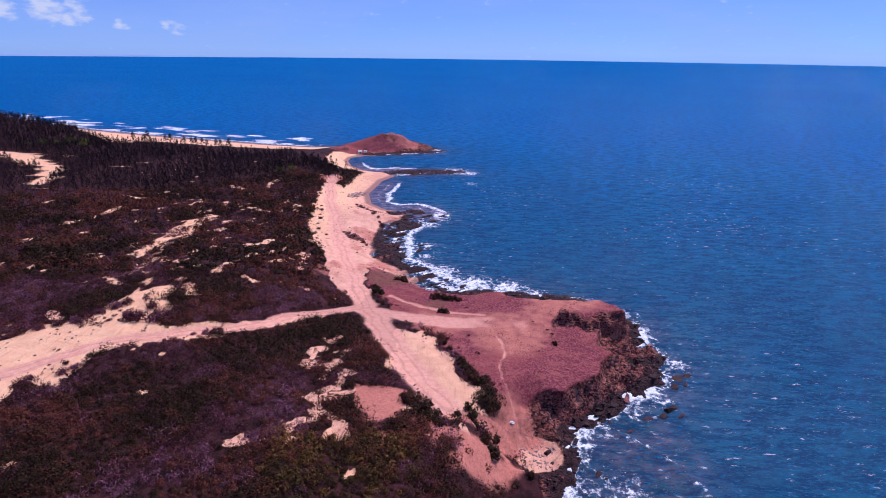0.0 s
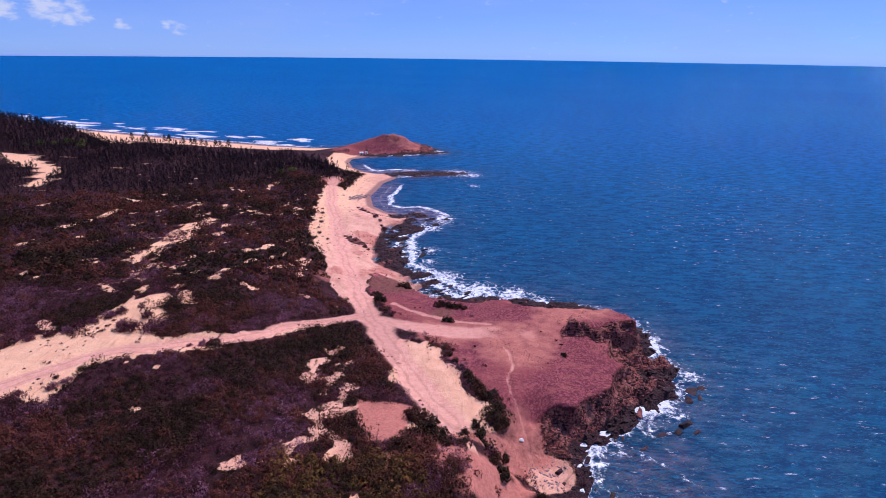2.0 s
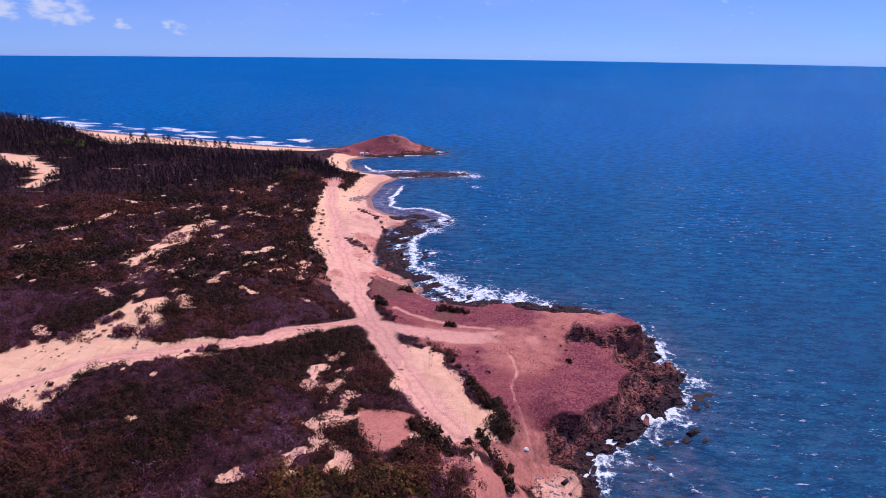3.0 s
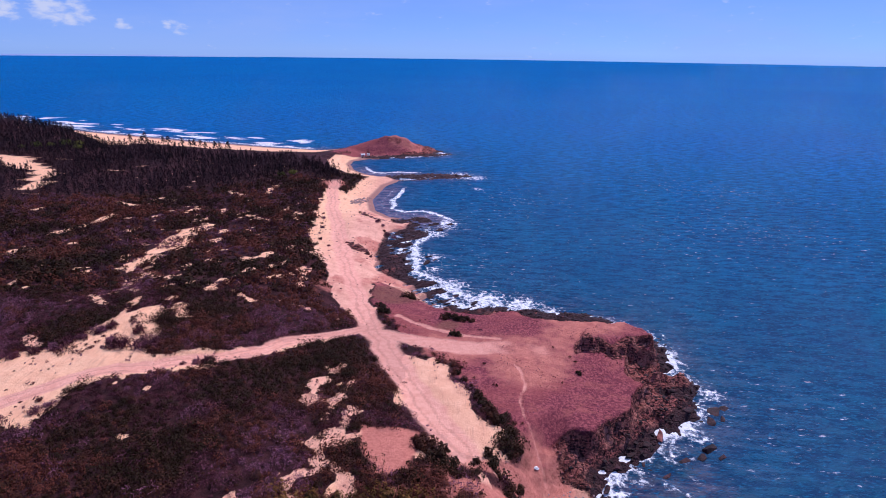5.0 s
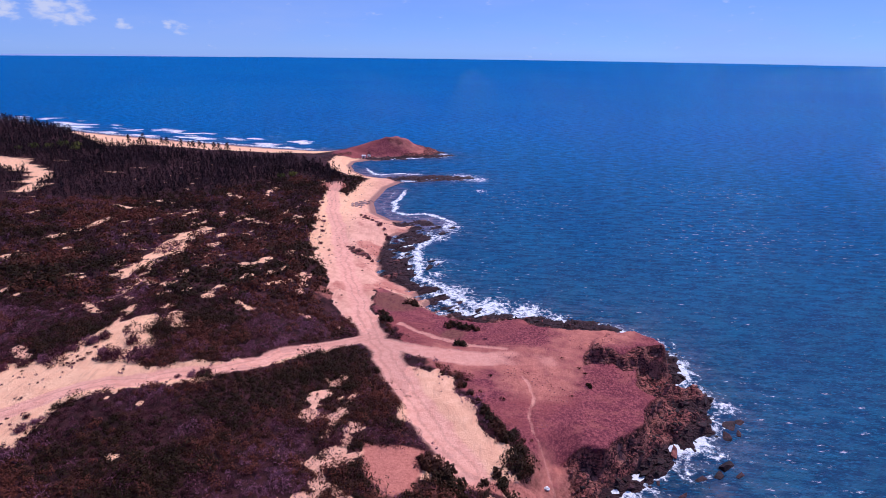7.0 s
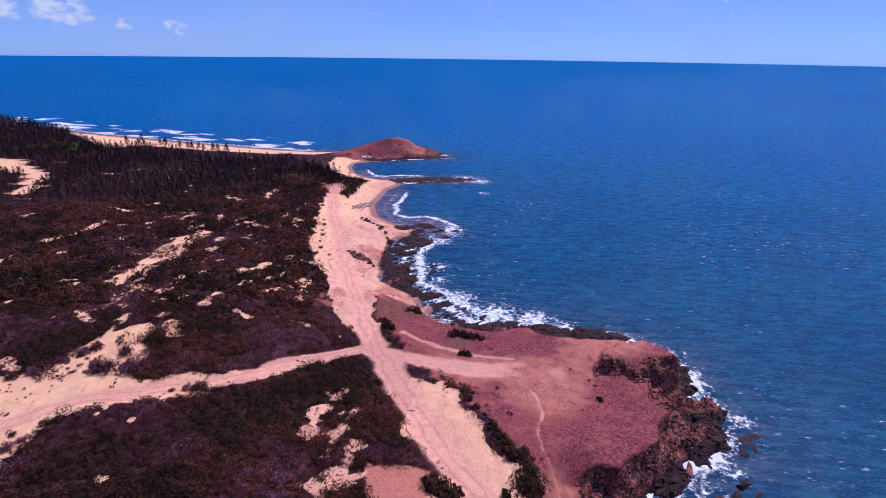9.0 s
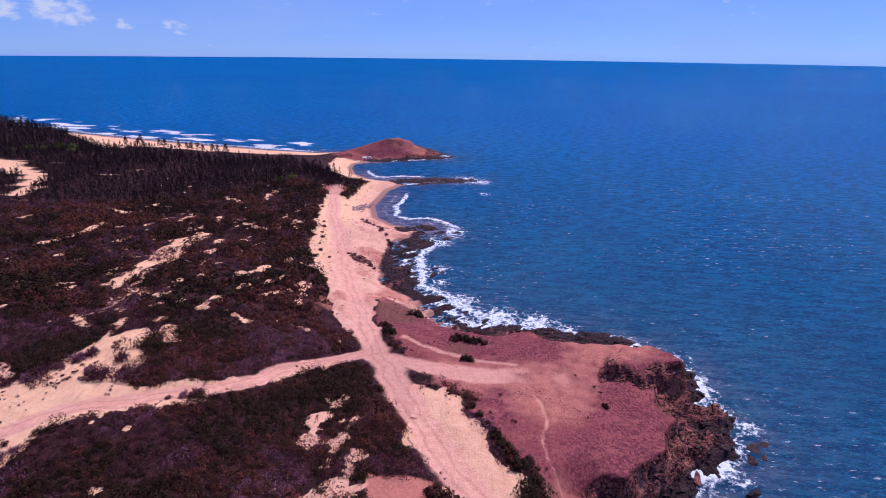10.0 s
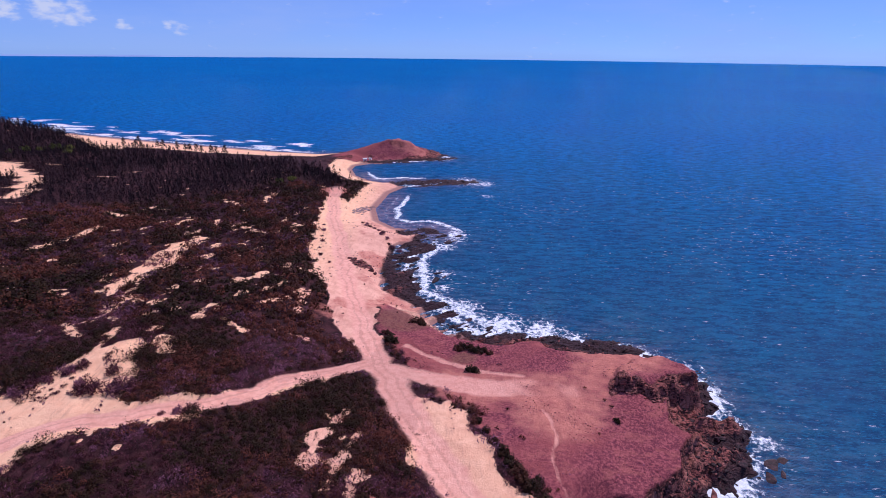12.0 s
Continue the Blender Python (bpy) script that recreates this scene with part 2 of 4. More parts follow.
def plain_material(name, a, b, scale=3.0, rough=0.8):
    m = Nodes(name)
    n = m.noise(scale, 5, 0.6)
    return m.done(m.surface(m.mix(m.step(n, 0.35, 0.65), a, b), rough, m.bump(n, 0.4, 0.05)))


GROUND, SEA = ground_material(), sea_material()
ROCK_DARK = rock_material("dark_wet_rock", (0.010, 0.004, 0.006), (0.060, 0.019, 0.024), True)
ROCK_RED = rock_material("red_rock", (0.050, 0.018, 0.021), (0.31, 0.098, 0.082))
ROCK_GREY = rock_material("grey_rubble", (0.18, 0.11, 0.11), (0.46, 0.31, 0.30))
LEAF = leaf_material("scrub_leaves", (0.028, 0.014, 0.005), (0.066, 0.022, 0.012), (0.140, 0.037, 0.023))
TWIG = leaf_material("dry_twigs", (0.075, 0.020, 0.024), (0.145, 0.043, 0.060), (0.26, 0.100, 0.145))
NEEDLE = leaf_material("casuarina_needles", (0.014, 0.008, 0.011), (0.030, 0.015, 0.020), (0.058, 0.027, 0.032))
DUNE_TWIG = leaf_material("dark_dry_twigs", (0.035, 0.012, 0.013), (0.075, 0.025, 0.034), (0.17, 0.068, 0.105))
YELLOW = leaf_material("yellowing_leaves", (0.060, 0.035, 0.008), (0.115, 0.058, 0.014), (0.17, 0.075, 0.02))
BRIGHT = leaf_material("fresh_leaves", (0.055, 0.060, 0.010), (0.085, 0.090, 0.015), (0.13, 0.12, 0.02))
BARK = plain_material("bark", (0.07, 0.045, 0.04), (0.14, 0.09, 0.08))
WHITE = plain_material("weathered_white", (0.78, 0.76, 0.74), (0.62, 0.58, 0.56))
RUST = plain_material("rusty_sheet", (0.30, 0.12, 0.08), (0.22, 0.10, 0.08))


# ---- plan of the coast, traced to fit the camera's view ----
FAR_BEACH = [(-4500, 2400), (-1500, 1000), (-675.5, 598), (-382.7, 464.1), (-326.9, 440.3), (-272.1, 411.8), (-228.8, 395.4), (-188.3, 379.9), 
    (-151.6, 368.2), (-116.9, 356.5), (-87, 349.5)]
HILL_SHORE = [(-72.8, 353), (-56.5, 360.1), (-38.2, 362.6), (-22.2, 357.7), (-10.4, 349.1), (-3.6, 340.7), (-7.8, 336.1), (-24.2, 330.8), 
    (-47.6, 322.9), (-57, 314.7), (-57.3, 304.6), (-52.8, 290.6), (-45, 280.3), (-37.1, 276.4)]
SPIT_SHORE = [(-26.9, 279), (-14.8, 279.7), (-4.7, 279.9), (4.4, 279.3), (3.3, 277), (-5.9, 275.8), (-15, 272.7), (-25.3, 268.8)]
BAY_SHORE = [(-31.8, 255), (-34.6, 230.1), (-31.2, 214.3), (-24.4, 205.8), (-18.4, 204.7), (-13.3, 205.5), (-7.5, 198.9), (-9.8, 188.8), (-14, 184.3), 
    (-17.3, 176), (-16.6, 166.8), (-14.9, 159.3), (-15.1, 151.9), (-12.3, 147.2), (-6.4, 141.6), (-2.6, 135.9), (2.3, 130.3), (9.3, 127.3), 
    (16.3, 128.1), (23.4, 127), (32.4, 124.9)]
HEAD_SHORE = [(36.1, 122.5), (40.4, 118.3), (42.4, 114.4), (44.6, 110.7), (44.8, 106.6), (43.1, 102.6), (39.5, 100.8), (39.5, 99.8), (45.6, 99.2), (45.6, 96.9),
              (42.9, 95.0), (39.4, 93.8), (39.6, 92.9), (42.6, 91.6), (42.0, 89.5), (39.7, 87.1), (36, 83.8), (32.6, 81), (27.2, 77.3), (23.9, 75.3), (21.7, 73.7),
              (20.2, 71.5), (20.9, 68.3), (18.8, 65.7), (16.8, 54.1), (17.5, 43), (21, 29.1), (22.2, 5.9), (13.9, -30.8), (10, -100), (-40, -300), (-300, -1200),
              (-1500, -4000), (-4500, -4500)]
# the headland's flat top and the rocky knoll on its seaward corner
PLATEAU = [(-20, 131), (-10, 128), (2, 121), (9, 118), (15, 114.5), (24, 112.2), (32, 111.4), (37, 109), (39.3, 105.5), (38.5, 102.4), (34, 100.6), (31.8, 97.5), (31, 93.6), (33, 89.6),
           (31, 86.6), (28.5, 83.2), (24.4, 80.2), (20.4, 77), (16, 76.5), (10, 74), (2, 66), (-6, 50), (-40, 50), (-40, 131)]
KNOLL = [(23.4, 98.4), (27.4, 100.0), (30, 97.4), (33, 99.5), (36, 101.4), (40, 103), (40.5, 108), (36, 110), (29, 109), (25, 105)]
SPUR = [(34, 95.8), (38.5, 96.9), (42.6, 97.4)]
LAND = FAR_BEACH + HILL_SHORE + SPIT_SHORE + BAY_SHORE + HEAD_SHORE

# spot heights fitted to the camera's view: x, y, metres above the sea
DUNE_SPOTS = [(-19.6, 56.8, 13.7), (-22.9, 52.9, 13.6), (-73, 98.7, 7.4), (-56.3, 105.3, 12.7), (-81.2, 133.4, 6.8), (-46.3, 113, 8.5), 
    (-40.5, 126.1, 8.2), (-43, 165.1, 5), (-45.8, 80.2, 10.2), (-54.6, 73.5, 10.8), (-29.8, 73.9, 12.5), (-41.6, 74.1, 10.3), (-126.3, 184, 3.9), 
    (-138.2, 230.6, 2.2), (-97.1, 121.4, 8), (-42.3, 90.1, 8.3), (-85.4, 161.9, 4.2), (-49.5, 132.5, 11.9), (-52, 101, 13.6), (-83.4, 179.2, 3.9), 
    (-234.1, 309.3, 5), (-57.6, 88.8, 12.2), (-194.9, 262.6, 2.8), (-70.6, 247, 3.9), (-189.2, 338.6, 1.7), (-139.5, 336.4, 1.4), (-20.8, 87.7, 9.4), 
    (-18.9, 78.6, 10.1)]
BACK_SPOTS = [(-18.9, 122, 4.4), (-23, 83.8, 8.8), (-80.7, 136.5, 7.8), (-46.4, 114.6, 8.1), (-35.3, 98.2, 7.1), (-55.6, 102.4, 11.6), 
    (-54.1, 78.6, 10.8), (-119.6, 167.7, 5.7), (-61.4, 179.1, 5.1), (-84.8, 174.7, 5.2)]
HEAD_SPOTS = [(-11.6, 101.8, 3.3), (-4.5, 89.9, 5.9), (3.8, 78.8, 7.3), (7.4, 76.5, 6.1), (13.7, 87.1, 6.7), (21.2, 85.8, 8.4), (28.5, 84.2, 6.4), 
    (-0, 62.2, 9.7), (4.5, 67.9, 8.3), (-13.6, 106.8, 3.3), (-19.2, 103.2, 4.3), (-21.9, 181.1, 2.9), (-6.2, 116.9, 2.4), (23.7, 116.2, 3.3), 
    (28.9, 98.8, 8.3), (-12.6, 134.3, 1.2), (40.5, 106.8, 1.7), (40.3, 96.6, 3.4), (-26.1, 169.5, 3.2), (12.7, 88.7, 6.3), (-12.2, 69.7, 13.1), 
    (-26.9, 100.5, 4.3), (0, 108.1, 4.5), (13.3, 73.2, 5.1), (-17.4, 122.7, 2.7), (-18.1, 103.3, 5.2), (36, 91.2, 3.7), (25.7, 80.3, 3.8), 
    (21.9, 76.1, 3.3), (32.2, 85.8, 5.1)]
TURF_SPOTS = [(-0, 107.9, 4.7), (24.8, 97.3, 8.1), (11.7, 88.1, 6.6), (-0.6, 87.7, 6.3), (11, 85.3, 7.5), (24.5, 97.4, 9.2), (23.8, 110.4, 7.7), 
    (7.4, 102.2, 8), (32.4, 109.7, 7.6), (31.1, 110, 6.5), (-11, 90.2, 8.5), (-2.1, 83.4, 6.3), (-13.1, 110.2, 3.1), (-12.2, 128.8, 1.9), 
    (2.3, 64.5, 10.5), (22.6, 79.5, 4.3)]
SPOTS = np.array(DUNE_SPOTS + BACK_SPOTS + HEAD_SPOTS + TURF_SPOTS)

MAIN_ROAD = [(-54.2, 248.8), (-52.2, 233.9), (-46.5, 206.3), (-40.4, 185.2), (-32.1, 153.3), (-27.2, 138.6), (-22.8, 124.3), (-17.8, 110.6), (-13.7, 101.3), (-9.8, 91.5),
             (-5.9, 82), (-1.8, 74), (1.2, 69.4)]
WEST_ROAD = [(-17.8, 110.6), (-23.3, 106), (-30, 101.5), (-35.7, 95), (-41.3, 90.3), (-50.1, 85.5), (-58.7, 82.7), (-63.1, 78.8), (-67.5, 74.9), (-73, 68.1), (-84.1, 56.5), (-107.3, 39.7)]
EAST_TRACK = [(-17.8, 108.6), (-8.2, 104.7), (1.3, 100.9), (9.7, 100.3), (15.9, 99)]
UPPER_TRACK = [(-13.2, 117.2), (-5.8, 111.4), (1.5, 106.5), (8.7, 103.9)]
FOOTPATH = [(10.9, 94), (11.8, 91), (12.1, 88.4), (11.2, 85.6), (10.6, 82.5), (10.9, 79), (11.9, 75.4), (12.4, 70)]
SAND_FIELDS = {
    "junction": [(-10, 97), (-2.6, 98), (-0.6, 89), (3.6, 77.5), (7.4, 70.5), (5.6, 66.5), (3, 67.4), (-2.6, 72.3), (-7, 77.2), (-9.4, 85)],
    "west": [(-88.7, 77), (-79.5, 84.5), (-75, 90.4), (-68.4, 94.3), (-63.9, 104.4), (-60.6, 106.2), (-55.3, 96.9), (-56.4, 91.8), (-51.2, 88.8), (-42.4, 91.4), (-28.9, 103.4), (-29, 99.6),
             (-42.7, 85.7), (-49.1, 83.7), (-54.6, 80.8), (-60, 78.8), (-59.1, 74.9), (-58.1, 69.8), (-64.5, 67.9), (-73.3, 58.2), (-90.8, 58.8)],
    "roadside": [(-46.6, 171.4), (-57.2, 235.4), (-46.5, 233.4), (-41.2, 227.5), (-38, 258.9), (-43.4, 276.8), (-53.9, 279.2), (-60.6, 304.7), (-60.2, 324.8), (-49.7, 324.4), (-21.2, 277.5), (-29.5, 206.5), (-14.1, 182.5), (-13.2, 149.1), (-21.6, 137.9), (-18.4, 125.8),
                 (-17.8, 110.6), (-26.3, 118.6), (-34.7, 140.4)],
    "blowout": [(-83.2, 178.8), (-78.8, 160.1), (-79.2, 142.6), (-83.3, 132.2), (-86.1, 148.5), (-88.2, 166.6)],
    "far_track": [(-276.5, 300.7), (-239.4, 290.8), (-219, 284.2), (-193.5, 265.1), (-183.7, 244.6), (-175.4, 223.7), (-179.8, 223.3), (-192.4, 243.4), (-205.9, 262.3), (-237.7, 280.7)],
}
TURF_FIELD = [(-22, 142), (-16.4, 137.4), (-11.4, 132.1), (-5.3, 127.2), (6, 123.5), (23.3, 122.5), (35.3, 119), (41, 108), (40, 98), (36, 90), (31, 84.5), (25, 79.5),
              (19, 75), (13, 72), (8.4, 74), (4.6, 80.5), (1.2, 88.5), (-1.2, 96), (-11.3, 107), (-16.5, 118), (-19, 130)]
# narrow streaks of bare sand: half width in metres and a line
NEAR_STREAKS = [(1.5, [(-21.5, 90.3), (-22.7, 84.6), (-22.8, 77.7)]), (1.0, [(-17.3, 85.5), (-19.3, 78), (-19.5, 73.9)]), (1.3, [(-15.7, 76.7), (-16.7, 72.2), (-17.1, 68), (-12.8, 71.4)]),
                (1.3, [(-19.3, 67.2), (-17.6, 62.8), (-20.3, 61.2), (-19.7, 56.3)]), (1.0, [(-15.1, 62.6), (-13, 58.9)]), (0.5, [(-24.3, 68), (-21.4, 67.6)]), (0.8, [(-26.5, 55.7), (-22.4, 56.7)]),
                (0.9, [(2.9, 65.5), (3.8, 59.9)]), (0.9, [(5.8, 67.2), (8.8, 68.9)])]
DUNE_STREAKS = [(2.6, [(-83, 178.6), (-86.4, 172), (-85.5, 157.5)]), (1.3, [(-85.5, 157.5), (-82.3, 140.7), (-81.5, 131.3)]), (1.2, [(-77.6, 124.5), (-77.4, 130.9), (-70.8, 125)]), (1.7, [(-60.4, 111.3), (-53.7, 103.7)]),
                (1.4, [(-66.9, 110.6), (-65, 101)]), (1.7, [(-54.7, 135.9), (-49.2, 141.9), (-43.6, 149.4), (-38.1, 149.8)]), (1.0, [(-44.2, 126.1), (-38, 133.9), (-37.3, 126.1)]),
                (1.8, [(-93.6, 226.4), (-85.6, 219.3)]), (1.6, [(-76.9, 219.9), (-77.7, 237.5)]), (1.8, [(-130.3, 208.2), (-119.9, 201.7)]), (1.6, [(-125.3, 164.8), (-121.5, 175.6), (-120.7, 188.6)])]
BACK_STREAKS = [(1.6, [(-125.4, 146.6), (-125.5, 153.1)]), (0.8, [(-56.6, 119.7), (-54, 123.8)]), (0.9, [(-76.8, 153.7), (-63.5, 146.3)]), (1.4, [(-120, 220.7), (-108.9, 212.8)]), (1.0, [(-79.3, 94.6), (-73.8, 91.7)]),
                (1.0, [(-152.5, 202.9), (-154.4, 193.8)]), (0.7, [(-49.3, 117.8), (-43.9, 113.3)]), (0.5, [(-38.5, 116), (-32.4, 114.5)]), (0.8, [(-80.7, 115.2), (-72.9, 108.2)]), (1.1, [(-73.4, 190.5), (-62.9, 183.5)])]
RED_FIELD = [(-13.5, 73.3), (-5.8, 72.8), (-5.1, 69.2), (-6.4, 64.9), (-11.1, 62.7), (-12.6, 67.7)]
WOOD_FIELD = [(-519.3, 502.2), (-337.8, 422.4), (-252.8, 377.8), (-203.2, 353.3), (-140.5, 331.4), (-92, 314.5), (-71.2, 283.2), (-51.8, 254), (-59.2, 243.7), (-73.4, 255.5), (-99.9, 236.4),
              (-119.4, 232.1), (-152.5, 216.4), (-197.1, 204.3), (-314.2, 201.3), (-539.9, 302.2)]


def lattice(ix, iy, seed):
    h = np.sin(ix * 127.1 + iy * 311.7 + seed * 74.7) * 43758.5453
    return h - np.floor(h)


def grain(x, y, size, octaves=4, seed=0):
    """Fractal value noise in 0..1; size is the largest feature in metres."""
    total, amp, norm = 0.0, 1.0, 0.0
    for k in range(octaves):
        u, v = x / size * 2 ** k + 17.3 * k, y / size * 2 ** k - 9.1 * k
        iu, iv = np.floor(u), np.floor(v)
        fu, fv = u - iu, v - iv
        fu, fv = fu * fu * (3 - 2 * fu), fv * fv * (3 - 2 * fv)
        a, b = lattice(iu, iv, seed + k), lattice(iu + 1, iv, seed + k)
        c, d = lattice(iu, iv + 1, seed + k), lattice(iu + 1, iv + 1, seed + k)
        total = total + amp * ((a * (1 - fu) + b * fu) * (1 - fv) + (c * (1 - fu) + d * fu) * fv)
        norm += amp
        amp *= 0.5
    return total / norm


def smooth(v, a, b):
    t = np.clip((v - a) / (b - a), 0, 1)
    return t * t * (3 - 2 * t)


def line_distance(x, y, line):
    """Distance to a polyline."""
    best = np.full(x.shape, 1e18)
    for (ax, ay), (bx, by) in zip(line[:-1], line[1:]):
        dx, dy = bx - ax, by - ay
        s = np.clip(((x - ax) * dx + (y - ay) * dy) / (dx * dx + dy * dy), 0, 1)
        best = np.minimum(best, (x - ax - s * dx) ** 2 + (y - ay - s * dy) ** 2)
    return np.sqrt(best)


def inside_by(x, y, ring):
    """Distance to the border of a field, positive inside."""
    closed = list(ring) + [ring[0]]
    inside = np.zeros(x.shape, bool)
    for (ax, ay), (bx, by) in zip(closed[:-1], closed[1:]):
        if ay != by:
            inside ^= ((ay > y) != (by > y)) & (x < (bx - ax) * (y - ay) / (by - ay) + ax)
    d = line_distance(x, y, closed)
    return np.where(inside, d, -d)


def spot_height(x, y):
    top, norm = np.zeros(x.shape), np.zeros(x.shape)
    for sx, sy, sz in SPOTS:
        d2 = (x - sx) ** 2 + (y - sy) ** 2
        w = np.exp(-d2 / 392.0) + 1e-3 / (1 + d2 / 400.0) ** 2
        top, norm = top + w * sz, norm + w
    return top / norm


def spot(x, y, cx, cy, r):
    return np.exp(-((x - cx) ** 2 + (y - cy) ** 2) / (2 * r * r))


def terrain_at(x, y):
    """Height of the land and where its surfaces lie, as a dictionary of arrays."""
    x, y = np.asarray(x, float), np.asarray(y, float)
    d = inside_by(x, y, LAND)
    head = smooth(x, 3, 11.5) * smooth(y, 41.1, 52.4) * (1 - smooth(y, 127, 132))          # the cliffed headland
    hill = smooth(y, 318, 328) * smooth(x, -80, -66)
    reef = 0.95 * smooth(spot(x, y, -14, 196, 8) + spot(x, y, -16, 184, 5) + spot(x, y, -16, 166, 9) + spot(x, y, -15, 154, 5) + spot(x, y, -7, 143, 5) + spot(x, y, -1, 136, 6) + spot(x, y, 8, 128, 7) + spot(x, y, 18, 127, 5), 0.25, 0.7)
    spit = smooth(spot(x, y, -26, 276, 7) + spot(x, y, -13, 278, 7) + spot(x, y, 0, 279, 7), 0.3, 0.8)
    rocky = np.clip(head + reef + spit + hill + smooth(x, 15.7, 21) * smooth(y, 18.7, 37.4) * (1 - smooth(y, 76.7, 84.2)), 0, 1)
    wob = (grain(x, y, 7, 5, 3) - 0.5) * 4.0
    dw = d + wob * rocky * smooth(d, -12, 2) * 0.8
    base = spot_height(x, y)
    far = smooth(-x, 60, 120) * smooth(y, 308.6, 374)
    beach = np.where(d > 0, 0.16 * d * (1 - 0.6 * far), 0.10 * d)
    # beds of rock that strike north-east and step down to the water
    su, sv = 0.8 * x + 0.6 * y, 0.6 * x - 0.8 * y
    strata = grain(su / 5.0 + 3.0 * grain(x, y, 9, 2, 43), sv, 1.5, 3, 44)
    ledge = np.where(dw > 0, 0.42 * np.minimum(dw, 8) + 0.25 * np.maximum(dw - 8, 0), 0.35 * dw)
    ledge = ledge + (np.floor(ledge / 0.8) * 0.8 + 0.4 - ledge) * 0.6 * (ledge > 0) + 1.1 * (strata - 0.5) * smooth(d, -4, 1)
    shelf = np.where(d > 0, 0.02 * np.minimum(d, 8) + 0.22 * np.maximum(d - 8, 0), 0.10 * d) + (1.9 * strata + 2.0 * grain(x, y, 6, 4, 45) - 1.78) * smooth(d, -6, -1) * (1 - smooth(d, 7, 12))
    prof = beach * (1 - rocky) + rocky * (ledge * head + shelf * (1 - head))
    prof = np.where(d > 8, prof + (d - 8) * (0.15 + 1.0 * (1 - smooth(y, 112.2, 140.2))), prof)
    k = 1.2
    hh = np.clip(0.5 + 0.5 * (base - prof) / k, 0, 1)
    z = base * (1 - hh) + prof * hh - k * hh * (1 - hh)
    # the headland: a flat top that breaks off in a ragged scarp above the ledges
    rim = inside_by(x + (grain(x, y, 3.5, 4, 17) - 0.5) * 3.2, y + (grain(x, y, 3.5, 4, 18) - 0.5) * 3.2, PLATEAU)
    talus = np.clip(smooth(rim, -0.7, 0.5) * 0.72 + smooth(rim, -3.2, -0.4) * 0.28, 0, 1)
    top = base + 1.7 * smooth(inside_by(x + (grain(x, y, 3, 4, 27) - 0.5) * 3, y + (grain(x, y, 3, 4, 28) - 0.5) * 3, KNOLL), -0.3, 0.7) * (0.6 + 0.8 * grain(x, y, 4, 3, 29))
    low = np.minimum(ledge, base) * (1 - 0.65 * smooth(y, 109, 115) * smooth(x, 10, 18))
    bluff = low + (np.maximum(top, low) - low) * talus
    ridge = 2.9 * (1 - line_distance(x, y, SPUR) / 2.8) + (strata - 0.5) * 1.6
    bluff = np.maximum(bluff, ridge)
    on_head = head * smooth(x, 12, 19) * smooth(y, 68, 75)
    z = z * (1 - on_head) + bluff * on_head
    # the cove: a small beach below gullied red slopes
    cove = 0.7 + 0.9 * np.maximum(np.hypot((x - 15.6) * 1.1, (y - 66.5) * 0.8) - 3.4 + (grain(x, y, 6, 4, 13) - 0.5) * 4, 0)
    cove = np.where(y < 74, cove, cove + (y - 74) * 1.5) + np.maximum(52 - y, 0) * 0.5
    hh = np.clip(0.5 + 0.5 * (z - cove) / 1.2, 0, 1)
    z = z * (1 - hh) + cove * hh - 1.2 * hh * (1 - hh)
    # the far hill: a lopsided cone with a long western tail
    hx, hy = x + 36, y - 347
    cone = np.maximum(1 - np.sqrt((hx / np.where(hx < 0, 38, 28)) ** 2 + (hy / 17) ** 2), 0)
    z = z + 7.6 * cone ** 1.3 * (0.7 + 0.6 * grain(x, y, 6, 5, 15)) + hill * 0.8 * smooth(cone, 0, 0.2)
    z = np.maximum(z + 6.0 * spot(x, y, -330, 400, 45) * smooth(d, 6, 40), -7.0)
    wx, wy = x + (grain(x, y, 5, 4, 201) - 0.5) * 6, y + (grain(x, y, 5, 4, 203) - 0.5) * 6
    bx, by = x + (grain(x, y, 4, 3, 205) - 0.5) * 2, y + (grain(x, y, 4, 3, 207) - 0.5) * 2
    m_road = line_distance(bx, by, MAIN_ROAD)
    w_road = line_distance(bx, by, WEST_ROAD)
    e_road = line_distance(bx, by, EAST_TRACK)
    u_road = line_distance(bx, by, UPPER_TRACK)
    foot = line_distance(bx, by, FOOTPATH)
    road = np.maximum.reduce([0.9 * (1 - smooth(m_road, 1.0, 4.4)), 0.95 * (1 - smooth(w_road, 0.8, 2.6)), 0.8 * (1 - smooth(e_road, 1.4, 4.0)) * (0.6 + 0.8 * grain(x, y, 4, 3, 209)) * (1 - 0.5 * smooth(x, 0.9, 13.6)), (0.60 - 0.25 * smooth(x, 7.2, 12.5)) * (1 - smooth(u_road, 0.3, 1.4)),
                              0.48 * (1 - smooth(foot, 0.1, 0.75)) * (0.55 + 0.9 * grain(x, y, 3, 3, 212))])
    rut = np.maximum(np.exp(-((m_road - 0.95) / 0.32) ** 2), 0.8 * np.exp(-((w_road - 0.8) / 0.3) ** 2))
    land = smooth(d, 0.5, 3)
    sand = np.zeros(x.shape)
    for ring in SAND_FIELDS.values():
        sand = np.maximum(sand, smooth(inside_by(wx, wy, ring), -1.3, 1.3))
    # bare streaks between the shrubs
    shred = grain(x, y, 2.2, 4, 5)
    gaps = np.zeros(x.shape)
